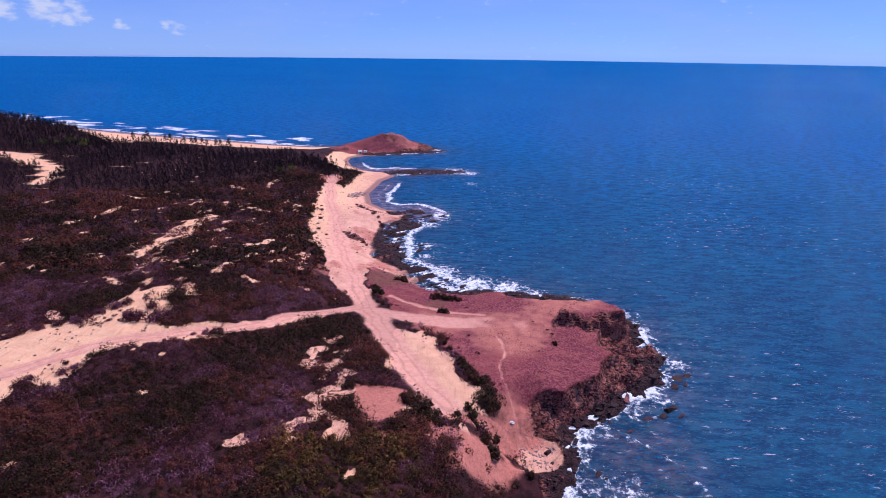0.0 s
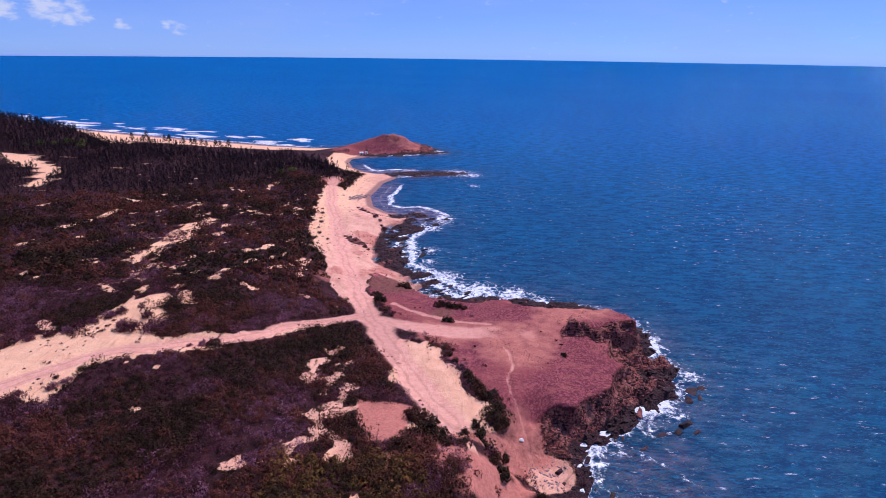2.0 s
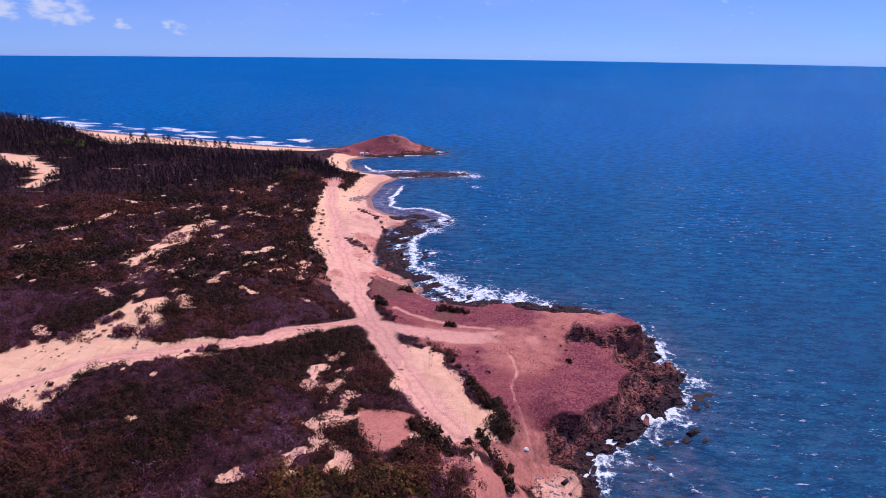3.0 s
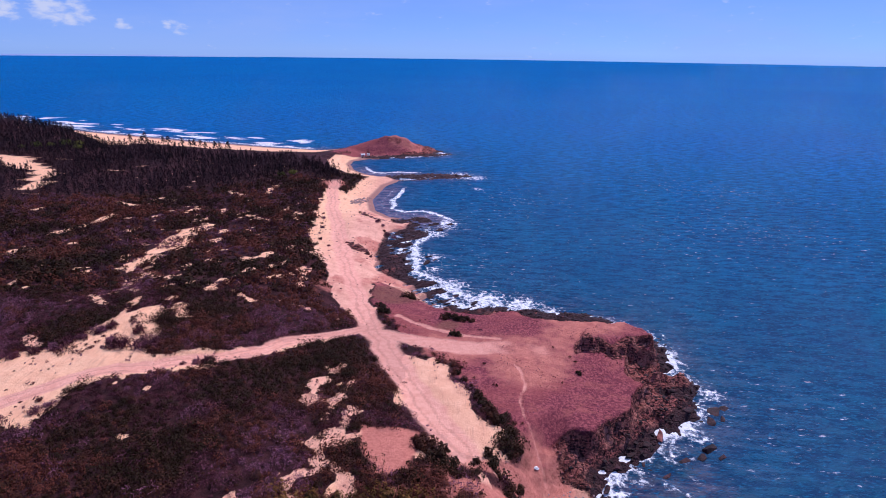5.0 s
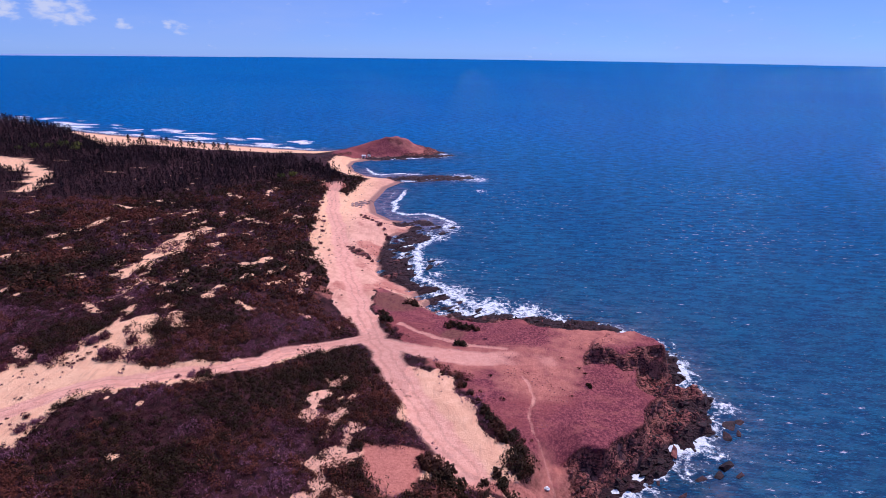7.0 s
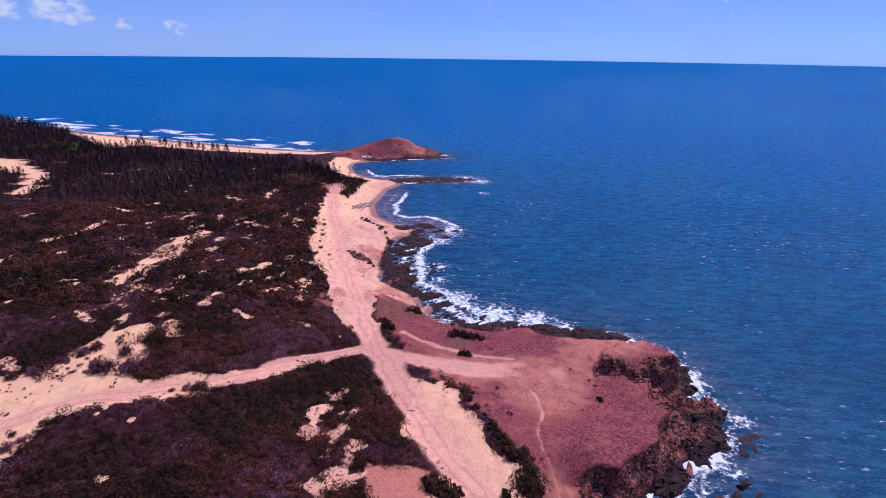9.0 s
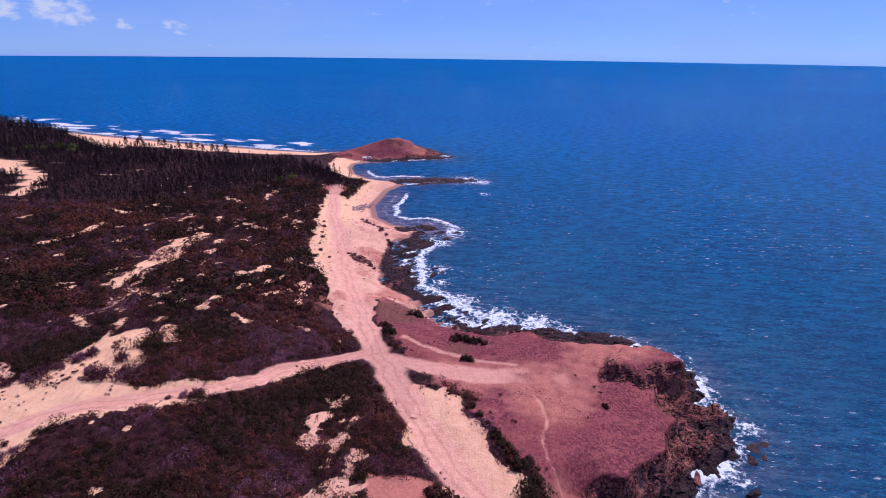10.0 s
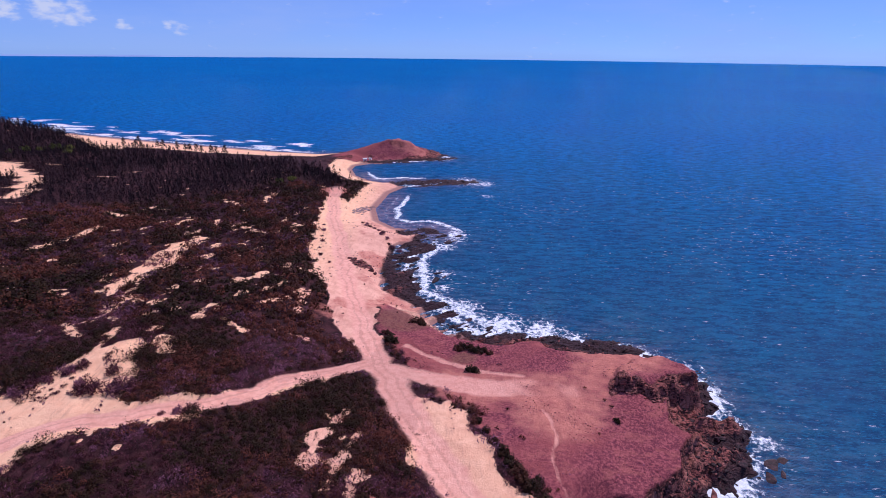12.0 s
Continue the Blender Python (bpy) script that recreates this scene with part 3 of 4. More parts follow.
    for wide, line in NEAR_STREAKS + DUNE_STREAKS + BACK_STREAKS:
        gaps = np.maximum(gaps, smooth(wide * (3.0 * shred - 0.85) + (grain(x, y, 1.1, 2, 6) - 0.5) * 1.3 - line_distance(bx, by, line), -0.7, 0.6))
    strew = grain(1.25 * x - 0.5 * y, 0.8 * y + 0.4 * x, 4, 5, 11) + 0.10 * smooth(x, -120, -100) * (1 - smooth(x, -40, -34)) * smooth(y, 100, 125) * (1 - smooth(y, 190, 215))
    dune = smooth(strew, 0.755, 0.80)
    shore = (1 - smooth(d - 24 * far * (1 - 1.2 * smooth(-x, 250, 285)), 9, 15)) * (1 - rocky * np.where((y > 130) & (d > 3.5), 0.0, 1.0)) * smooth(y, 110.3, 125.3) * (1 - smooth(x, 17.8, 24.2))
    south_beach = smooth(spot(x, y, 15.6, 67.2, 3.8), 0.45, 0.75)
    sand = np.clip(np.maximum.reduce([sand, 0.9 * dune, gaps, shore, south_beach]), 0, 1) * smooth(d, -6, 0)
    turf = np.maximum(smooth(inside_by(wx, wy, TURF_FIELD), -2, 2), hill) * land
    red = np.maximum(smooth(inside_by(bx, by, RED_FIELD), -1.0, 1.0), 0.55 * np.maximum(1 - smooth(e_road, 3, 9), 0) * smooth(x, -14, -3.4))
    red = np.maximum(red, 0.62 * smooth(spot(x, y, 12.7, 93.9, 8) + spot(x, y, 28.2, 111.2, 9) + spot(x, y, 12.8, 71.5, 5), 0.35, 0.9))
    red = np.maximum(red, smooth(spot(x, y, -3, 60, 5) + spot(x, y, 4, 62, 5) + spot(x, y, 10, 66, 3), 0.25, 0.9) * (0.25 + 0.75 * smooth(grain(x, y, 5, 4, 19), 0.4, 0.6)))
    red = np.maximum(red, 0.5 * hill * smooth(spot(x, y, -34, 345, 7) + spot(x, y, -20, 340, 5), 0.3, 0.8))
    red = np.maximum(red, 0.8 * smooth(spot(x, y, -54.3, 244.8, 6), 0.4, 0.8))
    red = np.maximum(red, 0.62 * smooth(grain(x, y, 9, 5, 23), 0.50, 0.62) * smooth(x, -41, -31) * smooth(y, 119.7, 130.9) * (1 - smooth(y, 210.4, 224.4)) * smooth(d, 2, 5))
    green = smooth(spot(x, y, -15, 129.2, 5) + spot(x, y, -12, 133.8, 5) + spot(x, y, -1.5, 111.9, 3), 0.35, 0.9) * 0.45
    sand = np.maximum(sand, smooth(spot(x, y, -214, 358, 13) + spot(x, y, -236, 376, 14), 0.45, 0.75))
    sand = sand * (1 - turf * 0.9 * (1 - 0.9 * smooth(y, 125.3, 130.9)) * (1 - smooth(inside_by(x, y, SAND_FIELDS["junction"]), -1, 1)))
    sand = np.maximum(sand, 0.55 * smooth(spot(x, y, -7, 110.7, 4) + spot(x, y, 2.6, 108.4, 3) + spot(x, y, 11.6, 91.2, 3), 0.4, 0.9))
    rock = np.maximum(on_head * (1 - smooth(rim, -0.4, 0.7)), rocky * (1 - on_head) * (1 - smooth(prof - base, -2.2, 0.6)) * (1 - smooth(d, 3, 7))) * (1 - south_beach)
    rock = rock * (1 - (1 - smooth(x, 13.5, 15.5)) * (1 - smooth(y, 74, 78)) * smooth(x, 3, 9.4))
    rock = np.where((y > 124) & (rocky > 0.01) & (hill < 0.5), rocky * (1 - smooth(d + (grain(x, y, 5, 3, 46) - 0.5) * 7 + 4.0 * (1 - smooth(y, 146, 152)), 6.0, 9.0)), rock)
    rock = np.maximum(rock, 0.75 * smooth(spot(x, y, -29.7, 164, 2.6), 0.4, 0.8))
    rock = np.where(hill > 0.5, np.maximum.reduce([0.9 * (1 - smooth(d, 3, 6)), 0.8 * smooth(x, -24, -14), 0.55 * smooth(grain(x, y, 9, 5, 47), 0.42, 0.6)]), rock)
    face = inside_by(x + (grain(x, y, 3, 4, 27) - 0.5) * 3, y + (grain(x, y, 3, 4, 28) - 0.5) * 3, KNOLL)
    rock = np.maximum(rock, smooth(face, -1.2, -0.2) * (1 - smooth(face, 0.8, 2.0 + 2.0 * smooth(x, 28, 34))) * (1 - smooth(y, 101, 105)))
    rock = np.maximum(rock, on_head * smooth(ridge, 0.6, 1.4))
    wet = 1 - smooth(z, 0.1, 0.75 + 1.3 * rock)
    # roughness of the ground
    relief = (grain(x, y, 11, 5, 21) - 0.5) * 1.2 * smooth(d, 4, 14) * (1 - road) * (1 - 0.6 * turf)
    crag = np.abs(grain(x, y, 5, 5, 31) - 0.5) * 2.0
    blocks = grain(np.floor(x / 1.7 + grain(x, y, 5, 2, 8) * 2), np.floor(y / 1.3 + grain(x, y, 5, 2, 9) * 2), 0.7, 1, 41)
    z = z + relief + rock * ((1.2 * (0.45 - crag) + 0.75 * (blocks - 0.5)) * (0.35 + 0.65 * head) + 0.9 * (strata - 0.5) * head) * smooth(d, -8, 1)
    z = z - 0.25 * road * smooth(d, 2, 8)
    z = z + (grain(x, y, 1.6, 3, 51) - 0.5) * 0.22 * land * (1 - road)
    scrub = land * (1 - smooth(sand, 0.35, 0.92)) * (1 - smooth(road, 0.1, 0.4)) * (1 - turf) * (1 - 0.96 * smooth(red, 0.35, 0.7)) * (1 - smooth(rock, 0.2, 0.5)) * smooth(d, 5, 10)
    scrub = scrub * (1 - smooth(green, 0.3, 0.6))
    wood = smooth(inside_by(x, y, WOOD_FIELD) + (grain(x, y, 25, 3, 211) - 0.5) * 16, -6, 10)
    pale = np.clip(gaps * smooth(y, 50, 56) * (1 - smooth(y, 94, 98)) + south_beach, 0, 1)
    pink = 0.8 * pale + smooth(x, -45, -31) * smooth(y, 93.5, 110.3) + smooth(x, -16.1, -5.5) * smooth(spot(x, y, -5.6, 87.6, 16), 0.2, 0.6) * 0.35
    return dict(damp=np.clip(rocky * (1 - head), 0, 1), rut=rut, pink=np.clip(pink, 0, 1), z=z, d=d, sand=sand, turf=turf, red=red, road=road, rock=rock, wet=wet, green=green, scrub=scrub, wood=wood, rocky=rocky)


def mesh_object(name, verts, faces, material, attrs=None, parent=None, flat=True, loops=None):
    """One mesh from arrays: verts (n, 3), faces (m, 3 or 4)."""
    me = bpy.data.meshes.new(name)
    verts, faces = np.asarray(verts, np.float32), np.asarray(faces, np.int32)
    me.vertices.add(len(verts))
    me.vertices.foreach_set("co", verts.ravel())
    n = faces.shape[1]
    me.loops.add(faces.size)
    me.loops.foreach_set("vertex_index", faces.ravel())
    me.polygons.add(len(faces))
    me.polygons.foreach_set("loop_start", np.arange(0, faces.size, n, dtype=np.int32))
    me.polygons.foreach_set("use_smooth", np.full(len(faces), not flat))
    me.update(calc_edges=True)
    for key, value in (attrs or {}).items():
        me.attributes.new(key, "FLOAT", "POINT").data.foreach_set("value", np.asarray(value, np.float32).ravel())
    me.materials.append(material)
    me.validate()
    ob = new(name, me)
    if parent:
        ob.parent = parent
    return ob


def spaced(*stretches):
    """Grid lines: (from, to, step) stretches, joined."""
    parts = [np.arange(a, b, s) for a, b, s in stretches]
    return np.concatenate(parts + [np.array([stretches[-1][1]])])


def sheet(xs, ys):
    gx, gy = np.meshgrid(xs, ys)
    nx, ny = len(xs), len(ys)
    i = np.arange(nx * ny).reshape(ny, nx)
    faces = np.stack([i[:-1, :-1], i[:-1, 1:], i[1:, 1:], i[1:, :-1]], -1).reshape(-1, 4)
    return gx.ravel(), gy.ravel(), faces


# ---- the ground, one sheet of land and sea bed ----
xs = spaced((-4400, -1000, 400), (-1000, -400, 60), (-400, -160, 8), (-160, -90, 1.6), (-90, -30, 0.5), (-30, 50, 0.36), (50, 100, 6), (100, 900, 160), (900, 4400, 500))
ys = spaced((-4000, -400, 400), (-400, 0, 40), (0, 40, 4), (40, 62, 0.5), (62, 124, 0.36), (124, 150, 0.5), (150, 260, 0.9), (260, 400, 1.3), (400, 620, 8), (620, 4000, 260))
gx, gy, gf = sheet(xs, ys)
land = terrain_at(gx, gy)
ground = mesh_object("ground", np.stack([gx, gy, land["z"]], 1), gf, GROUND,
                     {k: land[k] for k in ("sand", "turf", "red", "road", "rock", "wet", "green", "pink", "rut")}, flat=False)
tagged(ground, "sandy red coastal ground with dirt tracks, dunes and a bare headland", "ground", kind="structure")

# ---- the sea ----
xs = spaced((-4900, -1500, 340), (-1500, -420, 60), (-420, -110, 5), (-110, -50, 1.5), (-50, 66, 0.8), (66, 200, 4), (200, 1000, 40), (1000, 4900, 325))
ys = spaced((-4900, -500, 440), (-500, 20, 40), (20, 60, 2), (60, 160, 0.8), (160, 330, 1.2), (330, 520, 2.2), (520, 1000, 20), (1000, 4900, 300))
sx, sy, sf = sheet(xs, ys)
off = -inside_by(sx, sy, LAND)                       # metres out from the shore
side = terrain_at(sx, sy)
far_west = smooth(-sx, 70, 100) * smooth(sy, 317.9, 346)
bay = smooth(spot(sx, sy, -22.4, 221.5, 25), 0.3, 0.6) + smooth(spot(sx, sy, -34.3, 289.8, 16), 0.4, 0.7)
wander = (grain(sx, sy, 14, 4, 61) - 0.5) * 6
sheltered = np.where((side["damp"] > 0.3) & (off < -1.0), 0.55, 1.0)
edge_foam = sheltered * np.exp(-np.maximum(off + wander * 0.7, 0) / 2.7) * (0.30 + (0.55 + 0.25 * (sy < 130.9)) * side["rocky"]) * (off > -11)
breaker = np.exp(-((off - 7.8 + wander) / 1.5) ** 2) * np.clip(bay, 0, 1) * 0.9 + 0.5 * np.exp(-((off - 3.6 + wander * 0.8) / 0.9) ** 2) * np.clip(bay, 0, 1)
along = 0.93 * sx - 0.37 * sy
rows_far = far_west * np.maximum(0.9 * np.exp(-((off - 3 + wander * 0.4) / 2.2) ** 2), smooth(grain(along / 1.9, off * 1.3, 9, 4, 71), 0.51, 0.61) * 0.95 * smooth(off, 2, 6) * (1 - smooth(off, 30, 52)))
shoals = 0.0
for cx, cy, r, a in ((48, 95, 2.4, 0.65), (45, 91, 2.2, 0.6), (8, 133, 5, 0.9), (17, 131, 4.5, 0.85), (-1, 142, 4.5, 0.8), (24, 128, 3, 0.7), (-3, 199, 4, 0.8), (-7, 187, 4, 0.75), (-7, 164, 4, 0.6), (-6, 154, 3, 0.6), (40, 83.5, 2.6, 0.6), (34, 79.5, 2.4, 0.6), (27, 74.6, 2.2, 0.65), (23, 70.5, 2.2, 0.7), (3.4, 280.2, 8, 0.7), (11.3, 276.1, 5, 0.7), (17.9, 130.5, 5, 0.55), (7.2, 131.3, 5, 0.55), (-2.5, 194.5, 4, 0.6), (26.3, 59.7, 5, 0.55), (11.4, 252.6, 3, 0.6), (-40.3, 283.3, 5, 0.5), (44.2, 117.2, 3, 0.6)):
    shoals = np.maximum(shoals, a * np.exp(-((sx - cx) ** 2 + (sy - cy) ** 2) / (2 * r * r)))
surf = 0.85 * side["rocky"] * np.exp(-((off - 4.0 + wander * 0.8) / 2.6) ** 2) * smooth(sy, 129, 136.5) * (1 - smooth(sy, 211.3, 220.7))
crest_line = line_distance(sx, sy, [(30.5, 72.5), (33.5, 70), (36.5, 66), (39, 60)])
roller = np.exp(-(crest_line / 1.1) ** 2)
foam = np.clip(np.maximum.reduce([surf, 0.42 * roller, edge_foam, breaker, rows_far, shoals]), 0, 1.2)
foam = foam * (1 - 0.6 * np.clip(bay, 0, 1) * (off < 3))
shallow = np.clip(0.8 * np.clip(bay, 0, 1) * np.exp(-np.maximum(off - 3, 0) / 4.0) + np.exp(-np.maximum(off, 0) / 9.0) + 0.95 * smooth(spot(sx, sy, 30, 68, 10), 0.25, 0.9) * (off > 0), 0, 1)
film = np.clip(bay, 0, 1) * (1 - smooth(off + wander * 0.4, 5.0, 9.0))
# distance from the viewpoint, for the haze-like brightening painted into far water
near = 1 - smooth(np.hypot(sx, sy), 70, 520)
swell = 0.12 * np.sin((sx * 0.35 + sy * 0.94) / 9.0 * 2 * math.pi + 3 * grain(sx, sy, 40, 2, 81)) * smooth(off, 4, 20) * (1 - smooth(np.hypot(sx, sy), 180, 420))
swell = swell + 0.55 * roller + foam * 0.25 * grain(sx, sy, 3, 3, 91)
big = np.maximum(np.abs(sx), np.abs(sy))
pull = 1 + (big / np.maximum(np.hypot(sx, sy), 1) - 1) * smooth(big, 700, 2500)
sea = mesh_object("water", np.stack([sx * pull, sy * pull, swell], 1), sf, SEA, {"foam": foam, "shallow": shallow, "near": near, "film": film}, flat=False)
tagged(sea, "deep blue sea with wind chop and white surf along the rocks", "sea", kind="structure")


def ground_at(x, y):
    return terrain_at(np.atleast_1d(np.asarray(x, float)), np.atleast_1d(np.asarray(y, float)))["z"]


# low hills on the horizon, the air's haze painted into their blue
hx = np.linspace(-3800, -1500, 90)
hz = np.maximum(26 * (grain(hx, hx * 0, 700, 4, 301) - 0.18) * smooth(-hx, 1500, 2600), 0.0) + 1.0
hy = np.sqrt(4700.0 ** 2 - hx ** 2)
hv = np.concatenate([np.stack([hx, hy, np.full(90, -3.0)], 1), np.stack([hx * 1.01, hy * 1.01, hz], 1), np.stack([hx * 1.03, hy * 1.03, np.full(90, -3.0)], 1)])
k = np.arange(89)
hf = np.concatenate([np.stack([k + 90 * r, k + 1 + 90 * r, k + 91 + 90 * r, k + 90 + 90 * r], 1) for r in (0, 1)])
HAZE_TINT = plain_material("haze_tinted_hills", (0.22, 0.30, 0.52), (0.26, 0.34, 0.56), 0.004, 1.0)
tagged(mesh_object("backdrop", hv, hf, HAZE_TINT, flat=False), "faint hills far along the coast, painted haze blue", "hills", kind="structure")


# ---- plants ----
rng = np.random.default_rng(7)


def cards(center, size, slim, up=0.0, out=None):
    """Small four-cornered leaves or twigs: centres (n, 3), length, width as a share of it, up: how upright they stand, out: the way that leaves face."""
    n = len(center)
    if out is not None:
        face = out + rng.normal(size=(n, 3)) * 0.28
        a = np.cross(face, rng.normal(size=(n, 3)))
        a /= np.linalg.norm(a, axis=1)[:, None] + 1e-9
        b = np.cross(face, a)
        b /= np.linalg.norm(b, axis=1)[:, None] + 1e-9
        a, b = a * (size * 0.5)[:, None], b * (size * slim * 0.5)[:, None]
        v = np.stack([center - a, center + b, center + a, center - b], 1).reshape(-1, 3)
        return v, np.arange(4 * n).reshape(-1, 4)
    a = rng.normal(size=(n, 3))
    a[:, 2] = a[:, 2] * (1 - up) + up * 2.5
    a /= np.linalg.norm(a, axis=1)[:, None]
    b = np.cross(a, rng.normal(size=(n, 3)))
    b /= np.linalg.norm(b, axis=1)[:, None] + 1e-9
    a, b = a * (size * 0.5)[:, None], b * (size * slim * 0.5)[:, None]
    v = np.stack([center - a, center + b * 0.9 - a * 0.1, center + a, center - b - a * 0.05], 1).reshape(-1, 3)
    return v, np.arange(4 * n).reshape(-1, 4)


def domes(px, py, pz, radius, height, leaves, leaf, slim, up=0.0, cone=0.0):
    """Many low crowns at once: each a lumpy dome of leaves round its own stem."""
    n = len(px)
    k = n * leaves
    owner = np.repeat(np.arange(n), leaves)
    th = rng.uniform(0, 2 * math.pi, k)
    q = np.sqrt(rng.uniform(0.03, 1, k))
    top = np.sqrt(np.maximum(1 - q * q, 0))
    lump = 0.78 + 0.35 * np.sin(th * 3 + owner * 1.7) * np.cos(q * 5 + owner)
    h = top * (0.35 + 0.65 * rng.uniform(0, 1, k) ** 0.5) * lump
    if cone:
        h = rng.uniform(0.05, 1, k)
        q = q * (1 - h) ** 0.8 * cone + 0.06
    c = np.stack([px[owner] + np.cos(th) * q * radius[owner] * lump, py[owner] + np.sin(th) * q * radius[owner] * lump, pz[owner] + 0.05 + h * height[owner]], 1)
    v, f = cards(c, leaf * rng.uniform(0.6, 1.4, k) * np.repeat((radius / radius.mean()) ** 0.5, leaves), slim, up,
                 np.stack([np.cos(th) * q, np.sin(th) * q, 0.25 + 0.75 * top], 1) if slim > 0.5 else None)
    return v, f, np.repeat(owner, 4)


def scatter(x0, x1, y0, y1, step):
    """Jittered places over a stretch of the plan."""
    ax, ay = np.meshgrid(np.arange(x0, x1, step), np.arange(y0, y1, step))
    ax, ay = ax.ravel(), ay.ravel()
    return ax + rng.uniform(-0.5, 0.5, ax.size) * step, ay + rng.uniform(-0.5, 0.5, ay.size) * step


def thicket(name, material, label, x0, x1, y0, y1, step, keep, radius, height, leaves, leaf, slim, up=0.0, cone=0.0, category="shrubs"):
    px, py = scatter(x0, x1, y0, y1, step)
    s = terrain_at(px, py)
    ok = keep(px, py, s) > rng.uniform(0, 1, px.size)
    px, py, pz = px[ok], py[ok], s["z"][ok]
    n = len(px)
    vigour = (0.35 + 1.3 * grain(px, py, 7, 3, 101)) * rng.choice([0.6, 0.85, 1.25, 2.0], n, p=[0.3, 0.35, 0.23, 0.12])
    vigour = np.minimum(vigour, 1.25) if cone else vigour
    v, f, owner = domes(px, py, pz - 0.1, radius * vigour, height * vigour, leaves, leaf, slim, up, cone)
    tint = np.clip(2.2 * (grain(px, py, 12, 3, 111) - 0.5) + rng.normal(0.45, 0.3, n), 0, 1)
    ob = mesh_object(name, v, f, material, {"tint": tint[owner]})
    return tagged(ob, label, category, kind="stuff")


def greenness(x, y):
    """Where leafy shrubs rather than bare twigs grow."""
    return smooth(grain(x, y, 12, 4, 121), 0.43, 0.57)


open_scrub = lambda x, y, s: s["scrub"] * (1 - s["wood"])
thicket("scrub", LEAF, "dense dark olive scrub on sandy dunes", -112, 13, 42, 118, 0.95, lambda x, y, s: open_scrub(x, y, s) * (0.2 + 0.8 * greenness(x, y)), 0.9, 1.05, 110, 0.20, 0.6)
thicket("dry_scrub", TWIG, "leafless purple-grey twiggy scrub on the dunes", -112, 13, 42, 118, 1.1, lambda x, y, s: open_scrub(x, y, s) * (0.92 - 0.8 * greenness(x, y)), 0.9, 0.95, 100, 0.30, 0.24, 0.25)
thicket("yellow_scrub", YELLOW, "yellowing olive scrub on the dune slope", -21, -3, 42, 60, 1.1, lambda x, y, s: s["scrub"] * smooth(grain(x, y, 6, 3, 181) + 0.5 * spot(x, y, -12, 55, 6), 0.55, 0.8), 1.0, 1.1, 90, 0.26, 0.6)
thicket("patch_twigs", TWIG, "low straggling twigs on bare pale sand", -30, -8, 50, 95, 0.9, lambda x, y, s: 0.4 * smooth(s["sand"], 0.2, 0.6) * (1 - s["road"]) * (s["red"] < 0.4), 0.42, 0.4, 40, 0.22, 0.24, 0.25)
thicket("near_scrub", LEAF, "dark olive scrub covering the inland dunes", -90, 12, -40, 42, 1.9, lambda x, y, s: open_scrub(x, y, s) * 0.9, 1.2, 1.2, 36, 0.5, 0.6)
thicket("dune_scrub", LEAF, "dark green scrub over the back dunes", -200, -30, 118, 262, 1.7, lambda x, y, s: open_scrub(x, y, s) * (0.55 + 0.45 * greenness(x, y)), 1.3, 1.5, 60, 0.46, 0.6)
thicket("dry_dune_scrub", DUNE_TWIG, "purple-grey leafless scrub over the back dunes", -200, -30, 118, 262, 1.8, lambda x, y, s: open_scrub(x, y, s) * (0.5 - 0.38 * greenness(x, y)), 1.2, 1.3, 40, 0.7, 0.26, 0.25)
thicket("casuarina_wood", NEEDLE, "dark casuarina wood behind the beach", -460, -50, 178, 470, 2.35, lambda x, y, s: s["wood"] * (s["sand"] < 0.4) * (s["d"] > 9) * (line_distance(x, y, FAR_BEACH) > np.where(x > -250, 40, 10)) * (0.6 + 0.4 * smooth(grain(x, y, 30, 3, 131), 0.3, 0.5)), 1.5, 4.3, 46, 0.80, 0.26, 0.5, 1.0, category="trees")
thicket("sand_bushes", TWIG, "twiggy bushes half buried in drifting sand", -100, -40, 88, 200, 1.3, lambda x, y, s: 0.75 * smooth(s["sand"], 0.3, 0.8) * (1 - smooth(s["road"], 0.02, 0.2)) * smooth(grain(x, y, 5, 3, 145), 0.50, 0.60) * (y > 86 + 0.35 * (x + 66)) * (line_distance(x, y, WEST_ROAD) > 6) * (line_distance(x, y, MAIN_ROAD) > 9), 0.85, 0.9, 70, 0.4, 0.24, 0.25)


# ---- single plants, rocks and small things ----
def empty(name):
    return new(name, None)


def part(name, bm, material, parent, label=""):
    me = bpy.data.meshes.new(name)
    bm.to_mesh(me)
    bm.free()
    me.materials.append(material)
    ob = new(name, me)
    ob.parent = parent
    if label:
        ob["label"] = label
    return ob


def limb(bm, a, b, r0, r1, sides=6):
    """A tapered length of stem between two points."""
    a, b = Vector(a), Vector(b)
    q = (b - a).to_track_quat("Z", "Y").to_matrix()
    rings = []
    for p, r in ((a, r0), (b, r1)):
        rings.append([bm.verts.new(p + q @ Vector((math.cos(2 * math.pi * i / sides) * r, math.sin(2 * math.pi * i / sides) * r, 0))) for i in range(sides)])
    for i in range(sides):
        bm.faces.new((rings[0][i], rings[0][(i + 1) % sides], rings[1][(i + 1) % sides], rings[1][i]))
    bm.faces.new(rings[1])


